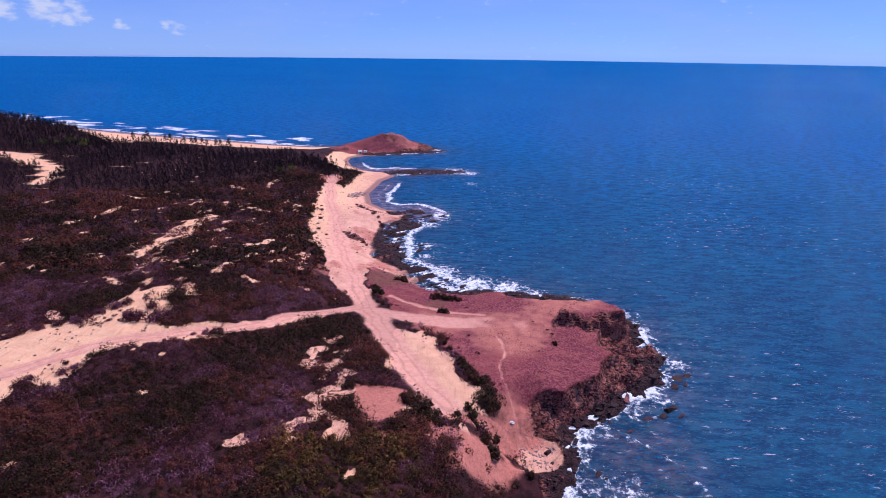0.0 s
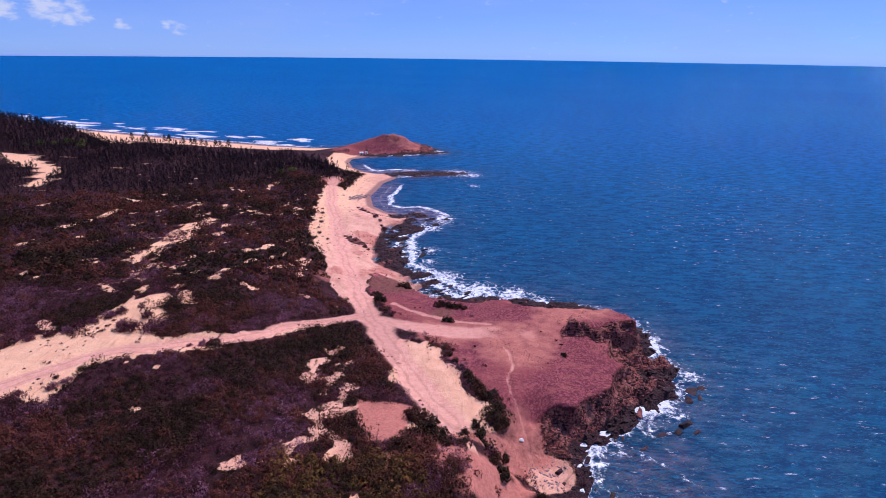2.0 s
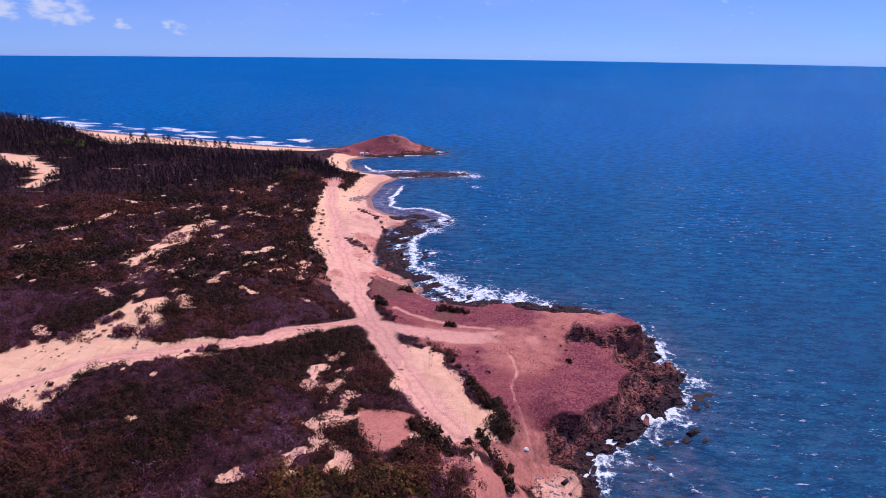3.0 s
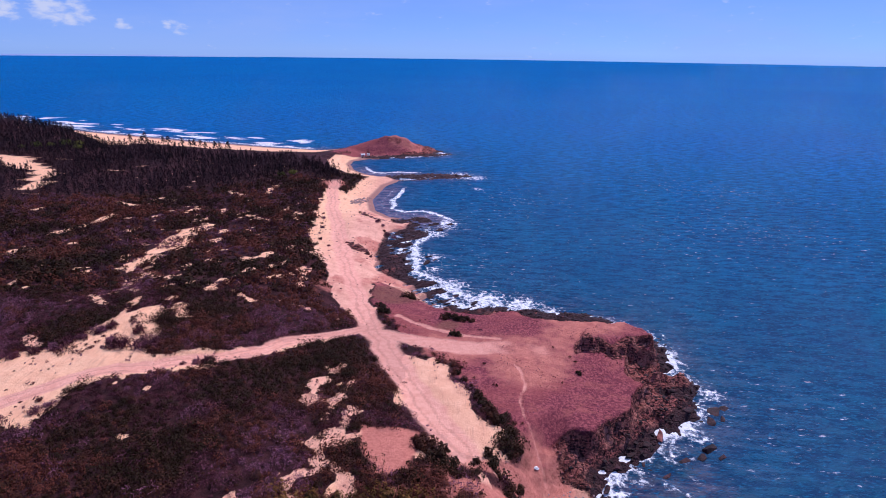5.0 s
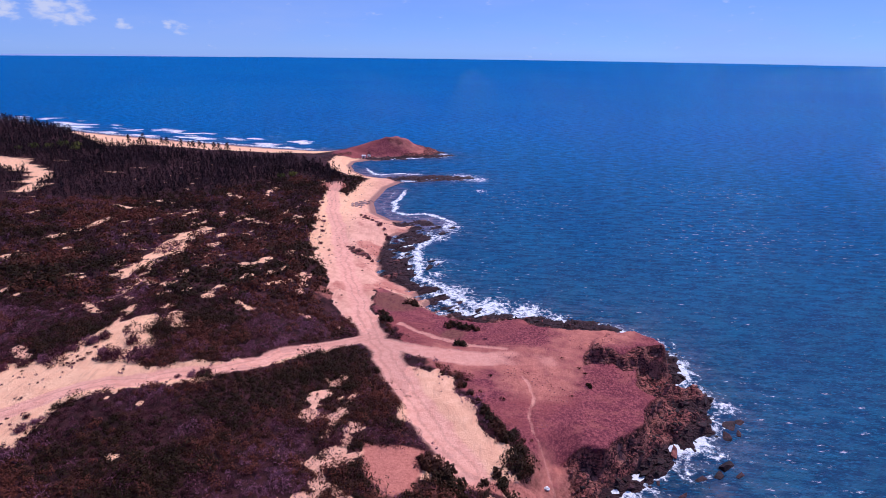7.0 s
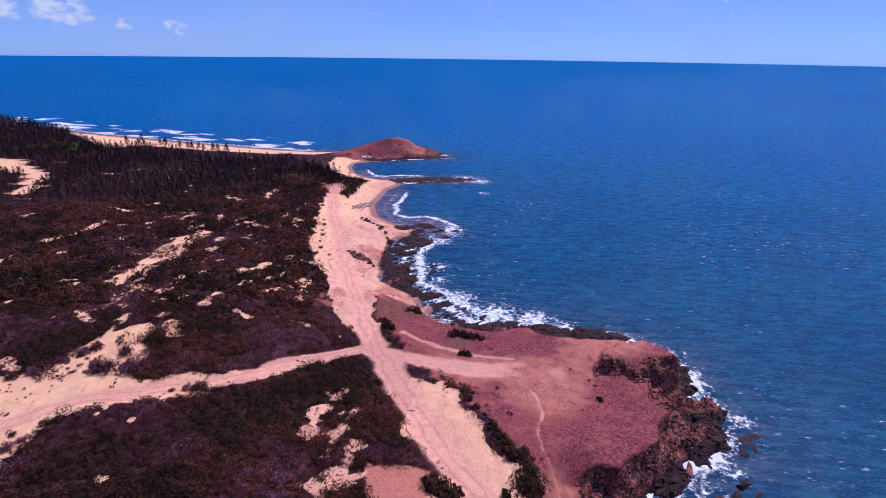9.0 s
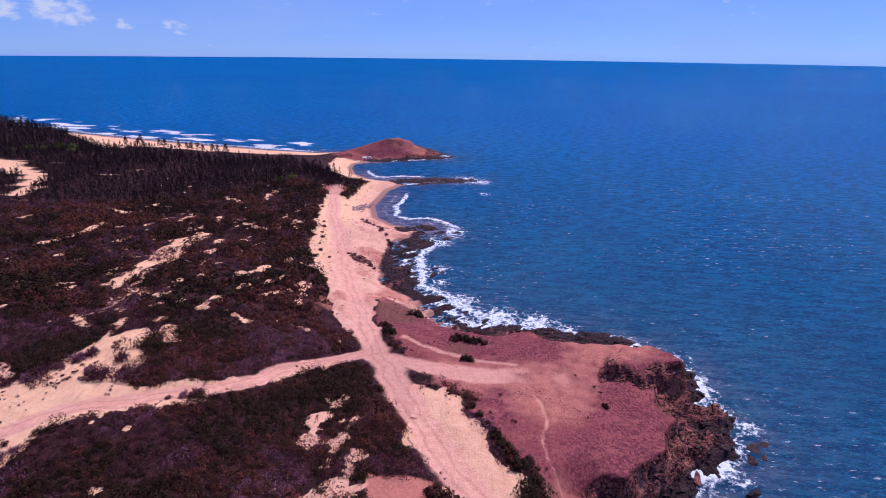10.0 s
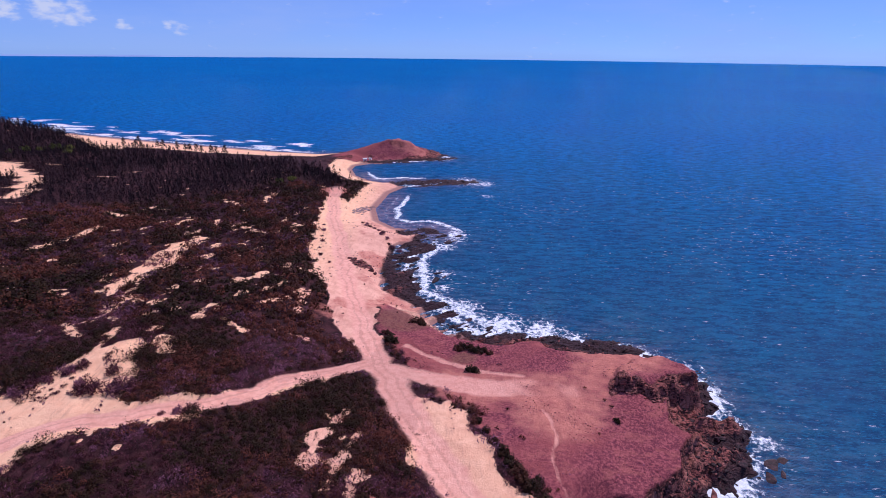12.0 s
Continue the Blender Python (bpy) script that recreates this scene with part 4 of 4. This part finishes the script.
def shrub(material, radius, height, leaves, leaf, slim, up, tint):
    """A single bush: a clump of short stems under a lumpy crown."""
    ob = empty("shrub")
    bm = bmesh.new()
    for i in range(7):
        a = rng.uniform(0, 6.28)
        limb(bm, (0, 0, -0.25), (math.cos(a) * radius * 0.55, math.sin(a) * radius * 0.55, height * 0.62), 0.05, 0.015, 5)
    part("stems", bm, BARK, ob)
    lobes = 6
    ang = rng.uniform(0, 6.28, lobes)
    px, py = np.cos(ang) * radius * 0.5, np.sin(ang) * radius * 0.5
    rr = radius * rng.uniform(0.45, 0.7, lobes)
    hh = height * rng.uniform(0.7, 1.0, lobes)
    v, f, owner = domes(px, py, np.zeros(lobes), rr, hh, leaves // lobes, leaf, slim, up)
    crown = mesh_object("foliage", v, f, material, {"tint": np.full(len(v), tint)}, ob)
    return ob


def place(protos, spots, label, category, group, sink=0.08):
    """Copies of the prototypes at (x, y, scale) places on the ground."""
    for i, (x, y, s) in enumerate(spots):
        z = float(ground_at(x, y)[0]) - sink * s
        ob = copy_thing(protos[i % len(protos)], pose(x, y, z, 0, 0, float(rng.uniform(0, 360))))
        ob.scale = (s, s, s * float(rng.uniform(0.85, 1.1)))
        tagged(ob, label, category, group)


def clear(protos):
    for ob in protos:
        for o in (*ob.children_recursive, ob):
            bpy.data.objects.remove(o)


green_shrubs = [shrub(LEAF, 1.0, 1.15, 420, 0.26, 0.6, 0.0, t) for t in (0.1, 0.35, 0.55, 0.3)]
dry_shrubs = [shrub(TWIG, 1.0, 1.1, 420, 0.42, 0.16, 0.35, t) for t in (0.3, 0.6, 0.8)]
place(green_shrubs, [(-0.2, 106.9, 1.3), (0.8, 106.6, 1.0), (-2, 115.9, 1.5), (-0.6, 115.3, 1.6), (1.1, 114.6, 1.1), (2.3, 113.9, 1.2), (3.5, 113.2, 0.9),
                     (-17.1, 120.3, 1.6), (-16, 118.6, 1.5), (-17.9, 122.4, 1.1), (-11.5, 128.8, 1.8), (-10.2, 127.8, 1.2), (21.9, 91.8, 0.7), (13.1, 61.5, 0.9)],
      "low dark green bush standing alone on bare ground", "bush", "bushes round the crossroads")
place(green_shrubs, [(0.3, 90.9, 0.8), (1.3, 88.5, 0.9), (2.2, 85.9, 1.0), (3.2, 83.6, 1.3), (4, 81.9, 1.2), (4.8, 80.2, 1.4), (5.8, 78.6, 1.5), (6.4, 76.9, 1.3), (7.3, 78.2, 1.1), (8, 75, 1.2),
                     (8.8, 72.1, 1.1), (4, 69.5, 1.0), (5, 68, 1.2), (5.9, 66.8, 1.3), (6.9, 64.9, 1.5), (8.4, 66.9, 1.0), (7.8, 62.7, 1.4), (2.4, 67.5, 0.9),
                     (-4.4, 69.7, 1.8), (-2.9, 68.1, 1.9), (-1.4, 66.6, 1.7), (-0.2, 65.1, 1.3), (-5.4, 71, 1.2), (-6.5, 63.7, 1.2), (-5.3, 62.8, 1.1)],
      "dark olive bush on the edge of the sand", "bush", "bushes along the sandy clearing")
place(dry_shrubs, [(-58.8, 90.4, 2.4), (-54.7, 91.5, 2.5), (-61.2, 92.1, 1.2), (-68.9, 91.8, 1.5), (-67.6, 92.9, 1.2), (-70.8, 90, 1.3), (-73, 88.6, 1.3), (-75.6, 87.3, 1.2), (-65.8, 95.2, 1.6), (-64.5, 96.9, 1.4),
                   (-60.8, 72.5, 1.1), (-59.9, 74.3, 0.9), (-61.8, 75.1, 0.6), (-64.9, 70.9, 0.8), (-44, 87.6, 1.1), (-42.3, 88, 1.4), (-46.4, 86.9, 0.6), (-69.5, 70.4, 0.7), (-58.6, 95.5, 1.5)],
      "purple-grey twiggy bush standing on pale sand", "bush", "dry bushes on the sand")
crest = [(-36 + 15 * u + float(rng.uniform(-1.2, 1.2)), 207 - 26 * u + float(rng.uniform(-1.5, 1.5)), float(rng.uniform(0.6, 1.2))) for u in np.linspace(0, 1, 12)]
crest += [(-51 + 16 * u + float(rng.uniform(-1.5, 1.5)) - 3.5, 218 - 58 * u, float(rng.uniform(0.5, 1.0))) for u in np.linspace(0, 1, 11)]
place(dry_shrubs, crest, "low dry bush on the beach crest beside the track", "bush", "bushes along the beach track")
clear(green_shrubs + dry_shrubs)


def casuarina(height, tint):
    ob = empty("casuarina_tree")
    bm = bmesh.new()
    limb(bm, (0, 0, -0.4), (0.1, 0, height * 0.55), 0.16, 0.09)
    limb(bm, (0.1, 0, height * 0.55), (0.0, 0.15, height), 0.09, 0.02)
    for i in range(9):
        a, h = i * 2.4, height * (0.2 + 0.08 * i)
        r = 0.35 * height * (1 - h / height) + 0.3
        limb(bm, (0.05, 0, h), (math.cos(a) * r, math.sin(a) * r, h + 0.45 * r), 0.05, 0.012, 5)
    part("trunk", bm, BARK, ob)
    k = 9
    a = np.arange(k) * 2.4
    h = height * (0.2 + 0.08 * np.arange(k))
    r = 0.28 * height * (1 - h / height) + 0.25
    v, f, owner = domes(np.cos(a) * r * 0.8, np.sin(a) * r * 0.8, h, np.full(k, 0.15 * height), np.full(k, 0.26 * height), 60, 0.7, 0.18, 0.6)
    mesh_object("crown", v, f, NEEDLE, {"tint": np.full(len(v), tint)}, ob)
    return ob


casuarinas = [casuarina(5.6, 0.2), casuarina(4.8, 0.4), casuarina(6.4, 0.6)]
edge_row = [(-208 + i * 4.6 + float(rng.uniform(-1.5, 1.5)), 354 - i * 1.3 + float(rng.uniform(-3, 3)), float(rng.uniform(0.65, 1.05))) for i in range(16)]
edge_row += [(-53 - i * 1.7 + float(rng.uniform(-1, 1)), 251 + i * 2.1 + float(rng.uniform(-3, 3)), float(rng.uniform(0.7, 1.0))) for i in range(14)]
place(casuarinas, edge_row, "dark feathery casuarina tree at the edge of the wood", "tree", "casuarinas along the beach", 0.1)
clear(casuarinas)


def round_tree(tint):
    ob = empty("broadleaf_tree")
    bm = bmesh.new()
    limb(bm, (0, 0, -0.3), (0, 0, 2.4), 0.2, 0.12)
    for i in range(5):
        limb(bm, (0, 0, 1.6), (math.cos(i * 1.26) * 1.6, math.sin(i * 1.26) * 1.6, 3.4), 0.09, 0.03, 5)
    part("trunk", bm, BARK, ob)
    a = np.arange(7) * 0.9
    v, f, owner = domes(np.cos(a) * 1.5, np.sin(a) * 1.5, np.full(7, 1.5) + 0.5 * np.sin(a * 3), np.full(7, 1.5), np.full(7, 2.4), 70, 0.6, 0.7)
    mesh_object("crown", v, f, BRIGHT, {"tint": np.full(len(v), tint)}, ob)
    return ob


round_trees = [round_tree(0.3), round_tree(0.7)]
place(round_trees, [(-236.1, 309.2, 1.1), (-229.7, 312.3, 0.9), (-224.6, 316.6, 1.2), (-218.5, 319.1, 1.0), (-242, 305.8, 0.8), (-212.7, 309.1, 1.0), (-80.9, 254.9, 0.7), (-76.4, 258.4, 0.8)],
      "yellow-green leafy tree among dark casuarinas", "tree", "leafy trees in the wood", 0.1)
clear(round_trees)


def stone_mesh(seed, flat, material):
    """An angular block: the hull of scattered points, with sharp broken edges."""
    r = np.random.default_rng(seed)
    bm = bmesh.new()
    for p in r.normal(size=(14, 3)):
        p = p / np.linalg.norm(p) * r.uniform(0.8, 1.1)
        p = np.sign(p) * np.abs(p) ** 0.6 * r.uniform(0.75, 1.1)
        bm.verts.new((p[0] * 1.15, p[1] * 0.8, p[2] * flat))
    hull = bmesh.ops.convex_hull(bm, input=bm.verts[:])
    loose = [v for v in bm.verts if not v.link_faces]
    bmesh.ops.delete(bm, geom=loose, context="VERTS")
    bmesh.ops.triangulate(bm, faces=bm.faces[:])
    bmesh.ops.recalc_face_normals(bm, faces=bm.faces[:])
    me = bpy.data.meshes.new("boulder")
    bm.to_mesh(me)
    bm.free()
    me.materials.append(material)
    return me


DARK_STONES = [stone_mesh(i, 0.36 + 0.07 * (i % 4), ROCK_DARK) for i in range(7)]
RED_STONES = [stone_mesh(20 + i, 0.6 + 0.08 * (i % 4), ROCK_RED) for i in range(6)]


def boulder(x, y, size, meshes, label, group, z=None):
    z = float(ground_at(x, y)[0]) if z is None else z
    ob = new("boulder", meshes[int(rng.integers(len(meshes)))])
    ob.matrix_world = pose(x, y, z - 0.05 * size, float(rng.uniform(-14, 14)), float(rng.uniform(-14, 14)), float(rng.uniform(20, 70)))
    ob.scale = (size * float(rng.uniform(0.8, 1.3)), size * float(rng.uniform(0.7, 1.0)), size * float(rng.uniform(0.6, 1.0)))
    tagged(ob, label, "rock", group)


# rocks in the surf, along the rocky stretches of the shore
cx, cy = rng.uniform(-75, 50, 60000), rng.uniform(40, 395, 60000)
cs = terrain_at(cx, cy)
surf = (cs["rocky"] > 0.45) & (cs["d"] > -2.2) & (cs["d"] < 3.2) & (cs["z"] > -1.3) & (cs["z"] < 2.6)
taken = 0
for x, y, d in zip(cx[surf], cy[surf], cs["d"][surf]):
    if taken >= 190:
        break
    if y > 150 and rng.uniform() < 0.45:
        continue
    size = float(rng.uniform(0.4, 0.75) * rng.choice([0.6, 0.8, 1.2, 1.7], p=[0.4, 0.3, 0.2, 0.1]))
    boulder(float(x), float(y), size, DARK_STONES, "dark wet angular rock lying in the white surf", "rocks in the surf", max(float(ground_at(x, y)[0]), -0.25 * size))
    taken += 1
# skerries standing off the headland, the spit and the cove
for x, y, size in ((46.6, 90.2, 1.5), (48.2, 90.7, 1.3), (46.9, 88.1, 0.9), (44.7, 87.5, 1.2), (41.3, 80.5, 1.4), (42.3, 78.5, 0.8), (39.1, 78.3, 1.0), (35.6, 77.3, 1.3), (36.9, 75.4, 0.9),
                   (32, 74.2, 1.0), (23.7, 64.1, 1.1), (24.6, 62.7, 0.9), (6.4, 278.6, 2.6), (3.8, 279, 2.0), (8.4, 278.1, 1.8), (0.8, 279.9, 1.5), (-2.7, 280.3, 1.8), (-5.8, 280.5, 1.6),
                   (-0.8, 275.7, 1.2), (3.2, 273.3, 1.3), (10.8, 277.2, 1.0), (-1.4, 196.8, 1.6), (-3, 193.2, 1.4), (-5.1, 190.8, 1.9), (-7.3, 164.6, 1.6), (-5.4, 161.7, 1.3), (-8.6, 158.9, 1.6), (0.5, 136.2, 1.4), (8.4, 129.6, 1.7), (12.7, 129.3, 1.9), (16.5, 129.6, 1.5), (4.9, 132, 1.3)):
    boulder(x, y, size, DARK_STONES, "black rock standing off the shore in foam", "skerries", -0.1 * size)
# flat ledges stepping down into the sea below the cliff
LEDGES = [stone_mesh(40 + i, 0.4, (ROCK_RED, ROCK_DARK)[i % 2]) for i in range(4)]
for x, y, size, turn in ((40.5, 91.3, 3.0, 35), (42.3, 92.6, 2.2, 60), (38.6, 87.5, 2.2, 20), (37.1, 86.4, 2.6, 30), (34.2, 83.1, 2.4, 50), (31.5, 81.1, 2.6, 38), (28, 78.5, 2.0, 45), (25.4, 75.9, 2.2, 60),
                         (22.1, 71.3, 2.0, 70), (44.2, 98.8, 2.4, 80), (43.6, 105.1, 2.2, 95), (42.8, 110.8, 2.4, 85)):
    ob = new("rock_ledge", LEDGES[int(rng.integers(4))])
    ob.matrix_world = pose(x, y, 0.25, float(rng.uniform(-10, 10)), float(rng.uniform(2, 14)), turn + float(rng.uniform(-15, 15)))
    ob.scale = (size * 0.7, size * 0.36, size * 0.36)
    tagged(ob, "flat rust-brown rock ledge sloping into the surf", "rock", "ledges below the cliff")
# broken blocks on the cliff and the slope below it
face = (cs["rock"] > 0.5) & (cs["z"] > 1.6) & (cy < 150) & (cx > 5)
for x, y in list(zip(cx[face], cy[face]))[:90]:
    boulder(float(x), float(y), float(rng.uniform(0.18, 0.5)), RED_STONES, "rust-red block on the crumbling cliff", "cliff blocks")
for x, y, size in ((-32.3, 165.5, 1.3), (-31, 164.4, 1.6), (-29.9, 165.6, 1.2), (-29, 163.1, 1.5), (-27.6, 162.9, 1.1), (-26.9, 161.4, 1.3), (-25.6, 160, 0.9), (-33.4, 166.5, 0.8), (-28.3, 161.9, 0.8)):
    boulder(x, y, size, RED_STONES, "reddish brown outcrop rising from the sand", "outcrop by the road")


def rubble(name, places, sizes, meshes, material, label, category="stones"):
    """Countless small stones in one mesh."""
    vs, fs, n = [], [], 0
    zs = ground_at(places[:, 0], places[:, 1])
    for (x, y), z, s in zip(places, zs, sizes):
        me = meshes[int(rng.integers(len(meshes)))]
        co = np.empty(len(me.vertices) * 3, np.float32)
        me.vertices.foreach_get("co", co)
        ix = np.empty(len(me.polygons) * 3, np.int32)
        me.polygons.foreach_get("vertices", ix)
        a = rng.uniform(0, 6.28)
        co = co.reshape(-1, 3) * s
        c, q = math.cos(a), math.sin(a)
        vs.append(np.stack([co[:, 0] * c - co[:, 1] * q + x, co[:, 0] * q + co[:, 1] * c + y, co[:, 2] + max(z, -0.1)], 1))
        fs.append(ix.reshape(-1, 3) + n)
        n += len(co)
    ob = mesh_object(name, np.concatenate(vs), np.concatenate(fs), material)
    return tagged(ob, label, category, kind="stuff")


low = (cs["rock"] > 0.4) & (cs["z"] > -0.5) & (cs["z"] < 3.5)
pts = np.stack([cx[low], cy[low]], 1)[:3600]
rubble("shore_rubble", pts, rng.uniform(0.14, 0.48, len(pts)), DARK_STONES, ROCK_DARK, "dark broken stones strewn along the rocky shore")
high = (cs["rock"] > 0.3) & (cs["z"] > 1.2) & (cx > 0) & (cy < 150)
pts = np.stack([cx[high], cy[high]], 1)[:900]
rubble("cliff_rubble", pts, rng.uniform(0.10, 0.34, len(pts)), RED_STONES, ROCK_RED, "rust-red rubble on the cliff and slopes")
u = rng.uniform(0, 1, 120)
pts = np.stack([-41.5 + 5 * u + rng.normal(0, 1.1, 120), 220 + 11 * u + rng.normal(0, 1.6, 120)], 1)
rubble("stone_heap", pts, rng.uniform(0.2, 0.55, 120), RED_STONES, ROCK_GREY, "pale grey stone heap beside the beach track")
u = rng.uniform(0, 1, 70)
pts = np.stack([13 + 5 * u + rng.normal(0, 0.8, 70), 64 + 6 * rng.uniform(0, 1, 70)], 1)
rubble("beach_stones", pts, rng.uniform(0.08, 0.28, 70), RED_STONES, ROCK_GREY, "grey stones scattered on the small beach")


# grass tufts and seedlings on sand, turf and slopes
def tufts(name, material, label, x0, x1, y0, y1, step, keep, size):
    px, py = scatter(x0, x1, y0, y1, step)
    s = terrain_at(px, py)
    ok = keep(px, py, s) > rng.uniform(0, 1, px.size)
    px, py, pz = px[ok], py[ok], s["z"][ok]
    n = len(px)
    r = size * rng.uniform(0.5, 1.5, n)
    v, f, owner = domes(px, py, pz - 0.03, r, r * 0.9, 14, size * 1.1, 0.4, 0.3)
    t = rng.uniform(0, 1, n)
    return tagged(mesh_object(name, v, f, material, {"tint": t[owner]}), label, "grass", kind="stuff")


clump = lambda x, y, k: smooth(grain(x, y, 5, 3, k), 0.5, 0.66)
tufts("sand_tufts", TWIG, "small dry tufts dotted over the sand", -80, 10, 60, 130, 0.9, lambda x, y, s: (0.16 * s["sand"] + 0.5 * (s["sand"] > 0.15) * (s["sand"] < 0.95)) * (1 - s["road"]) * clump(x, y, 141), 0.24)
tufts("turf_tufts", TWIG, "dry reddish grass tufts on the headland", -22, 36, 78, 136, 0.6, lambda x, y, s: 0.5 * s["turf"] * (1 - s["road"]) * (1 - s["rock"]) * clump(x, y, 151), 0.11)
tufts("dark_tufts", LEAF, "dark creeping plants at the turf edge", -24, 30, 56, 140, 1.0, lambda x, y, s: (0.05 * s["turf"] + 0.5 * s["green"]) * (1 - s["road"]) * clump(x, y, 161), 0.3)
tufts("roadside_tufts", TWIG, "dry plants along the beach track", -64, -16, 115, 262, 1.4, lambda x, y, s: 0.55 * s["sand"] * (1 - s["road"]) * (s["d"] > 6) * clump(x, y, 171), 0.22)


def box(bm, x0, x1, y0, y1, z0, z1):
    m = Matrix.Translation(((x0 + x1) / 2, (y0 + y1) / 2, (z0 + z1) / 2)) @ Matrix.Diagonal((x1 - x0, y1 - y0, z1 - z0, 1))
    bmesh.ops.create_cube(bm, size=1.0, matrix=m)


def shelter(x, y, turn, s):
    """A little whitewashed hut with a pitched sheet roof."""
    ob = empty("beach_hut")
    bm = bmesh.new()
    box(bm, -1.3, 1.3, -1.0, -0.85, -0.4, 1.9)
    box(bm, -1.3, 1.3, 0.85, 1.0, -0.4, 1.9)
    box(bm, -1.3, -1.15, -0.85, 0.85, -0.4, 1.9)
    box(bm, 1.15, 1.3, -0.85, 0.85, -0.4, 1.9)
    part("wall", bm, WHITE, ob)
    bm = bmesh.new()
    a = [bm.verts.new(p) for p in ((-1.6, -1.3, 1.9), (1.6, -1.3, 1.9), (1.6, 0, 2.5), (-1.6, 0, 2.5), (-1.6, 1.3, 1.9), (1.6, 1.3, 1.9))]
    b = [bm.verts.new(v.co + Vector((0, 0, 0.08))) for v in a]
    for q in ((0, 1, 2, 3), (3, 2, 5, 4)):
        bm.faces.new([b[i] for i in q])
        bm.faces.new([a[i] for i in reversed(q)])
    for i, j in ((0, 1), (1, 2), (2, 5), (5, 4), (4, 3), (3, 0)):
        bm.faces.new((a[i], a[j], b[j], b[i]))
    part("roof", bm, WHITE, ob, "pale sheet roof")
    bm = bmesh.new()
    box(bm, -0.4, 0.4, -1.04, -1.003, -0.1, 1.6)
    part("door", bm, RUST, ob, "rusty brown door")
    ob.matrix_world = pose(x, y, float(ground_at(x, y)[0]) + 0.1, 0, 0, turn)
    ob.scale = (s, s, s)
    return tagged(ob, "tiny whitewashed hut at the foot of the hill", "hut")


shelter(-54, 327, 15, 0.8)
shelter(-51, 328.5, -20, 0.55)

# a pale sack left beside the footpath
bm = bmesh.new()
bmesh.ops.create_icosphere(bm, subdivisions=3, radius=0.5)
for v in bm.verts:
    k = 0.8 + 0.5 * noise.noise(v.co * 2.3)
    v.co = Vector((v.co.x * 1.0 * k, v.co.y * 0.7 * k, max(v.co.z * 0.6 * k, -0.18)))
me = bpy.data.meshes.new("sack")
bm.to_mesh(me)
bm.free()
me.materials.append(WHITE)
sack = new("sack", me)
sack.matrix_world = pose(11.6, 71.6, float(ground_at(11.6, 71.6)[0]) + 0.15, 0, 0, 25)
tagged(sack, "pale crumpled sack lying beside the footpath", "sack")
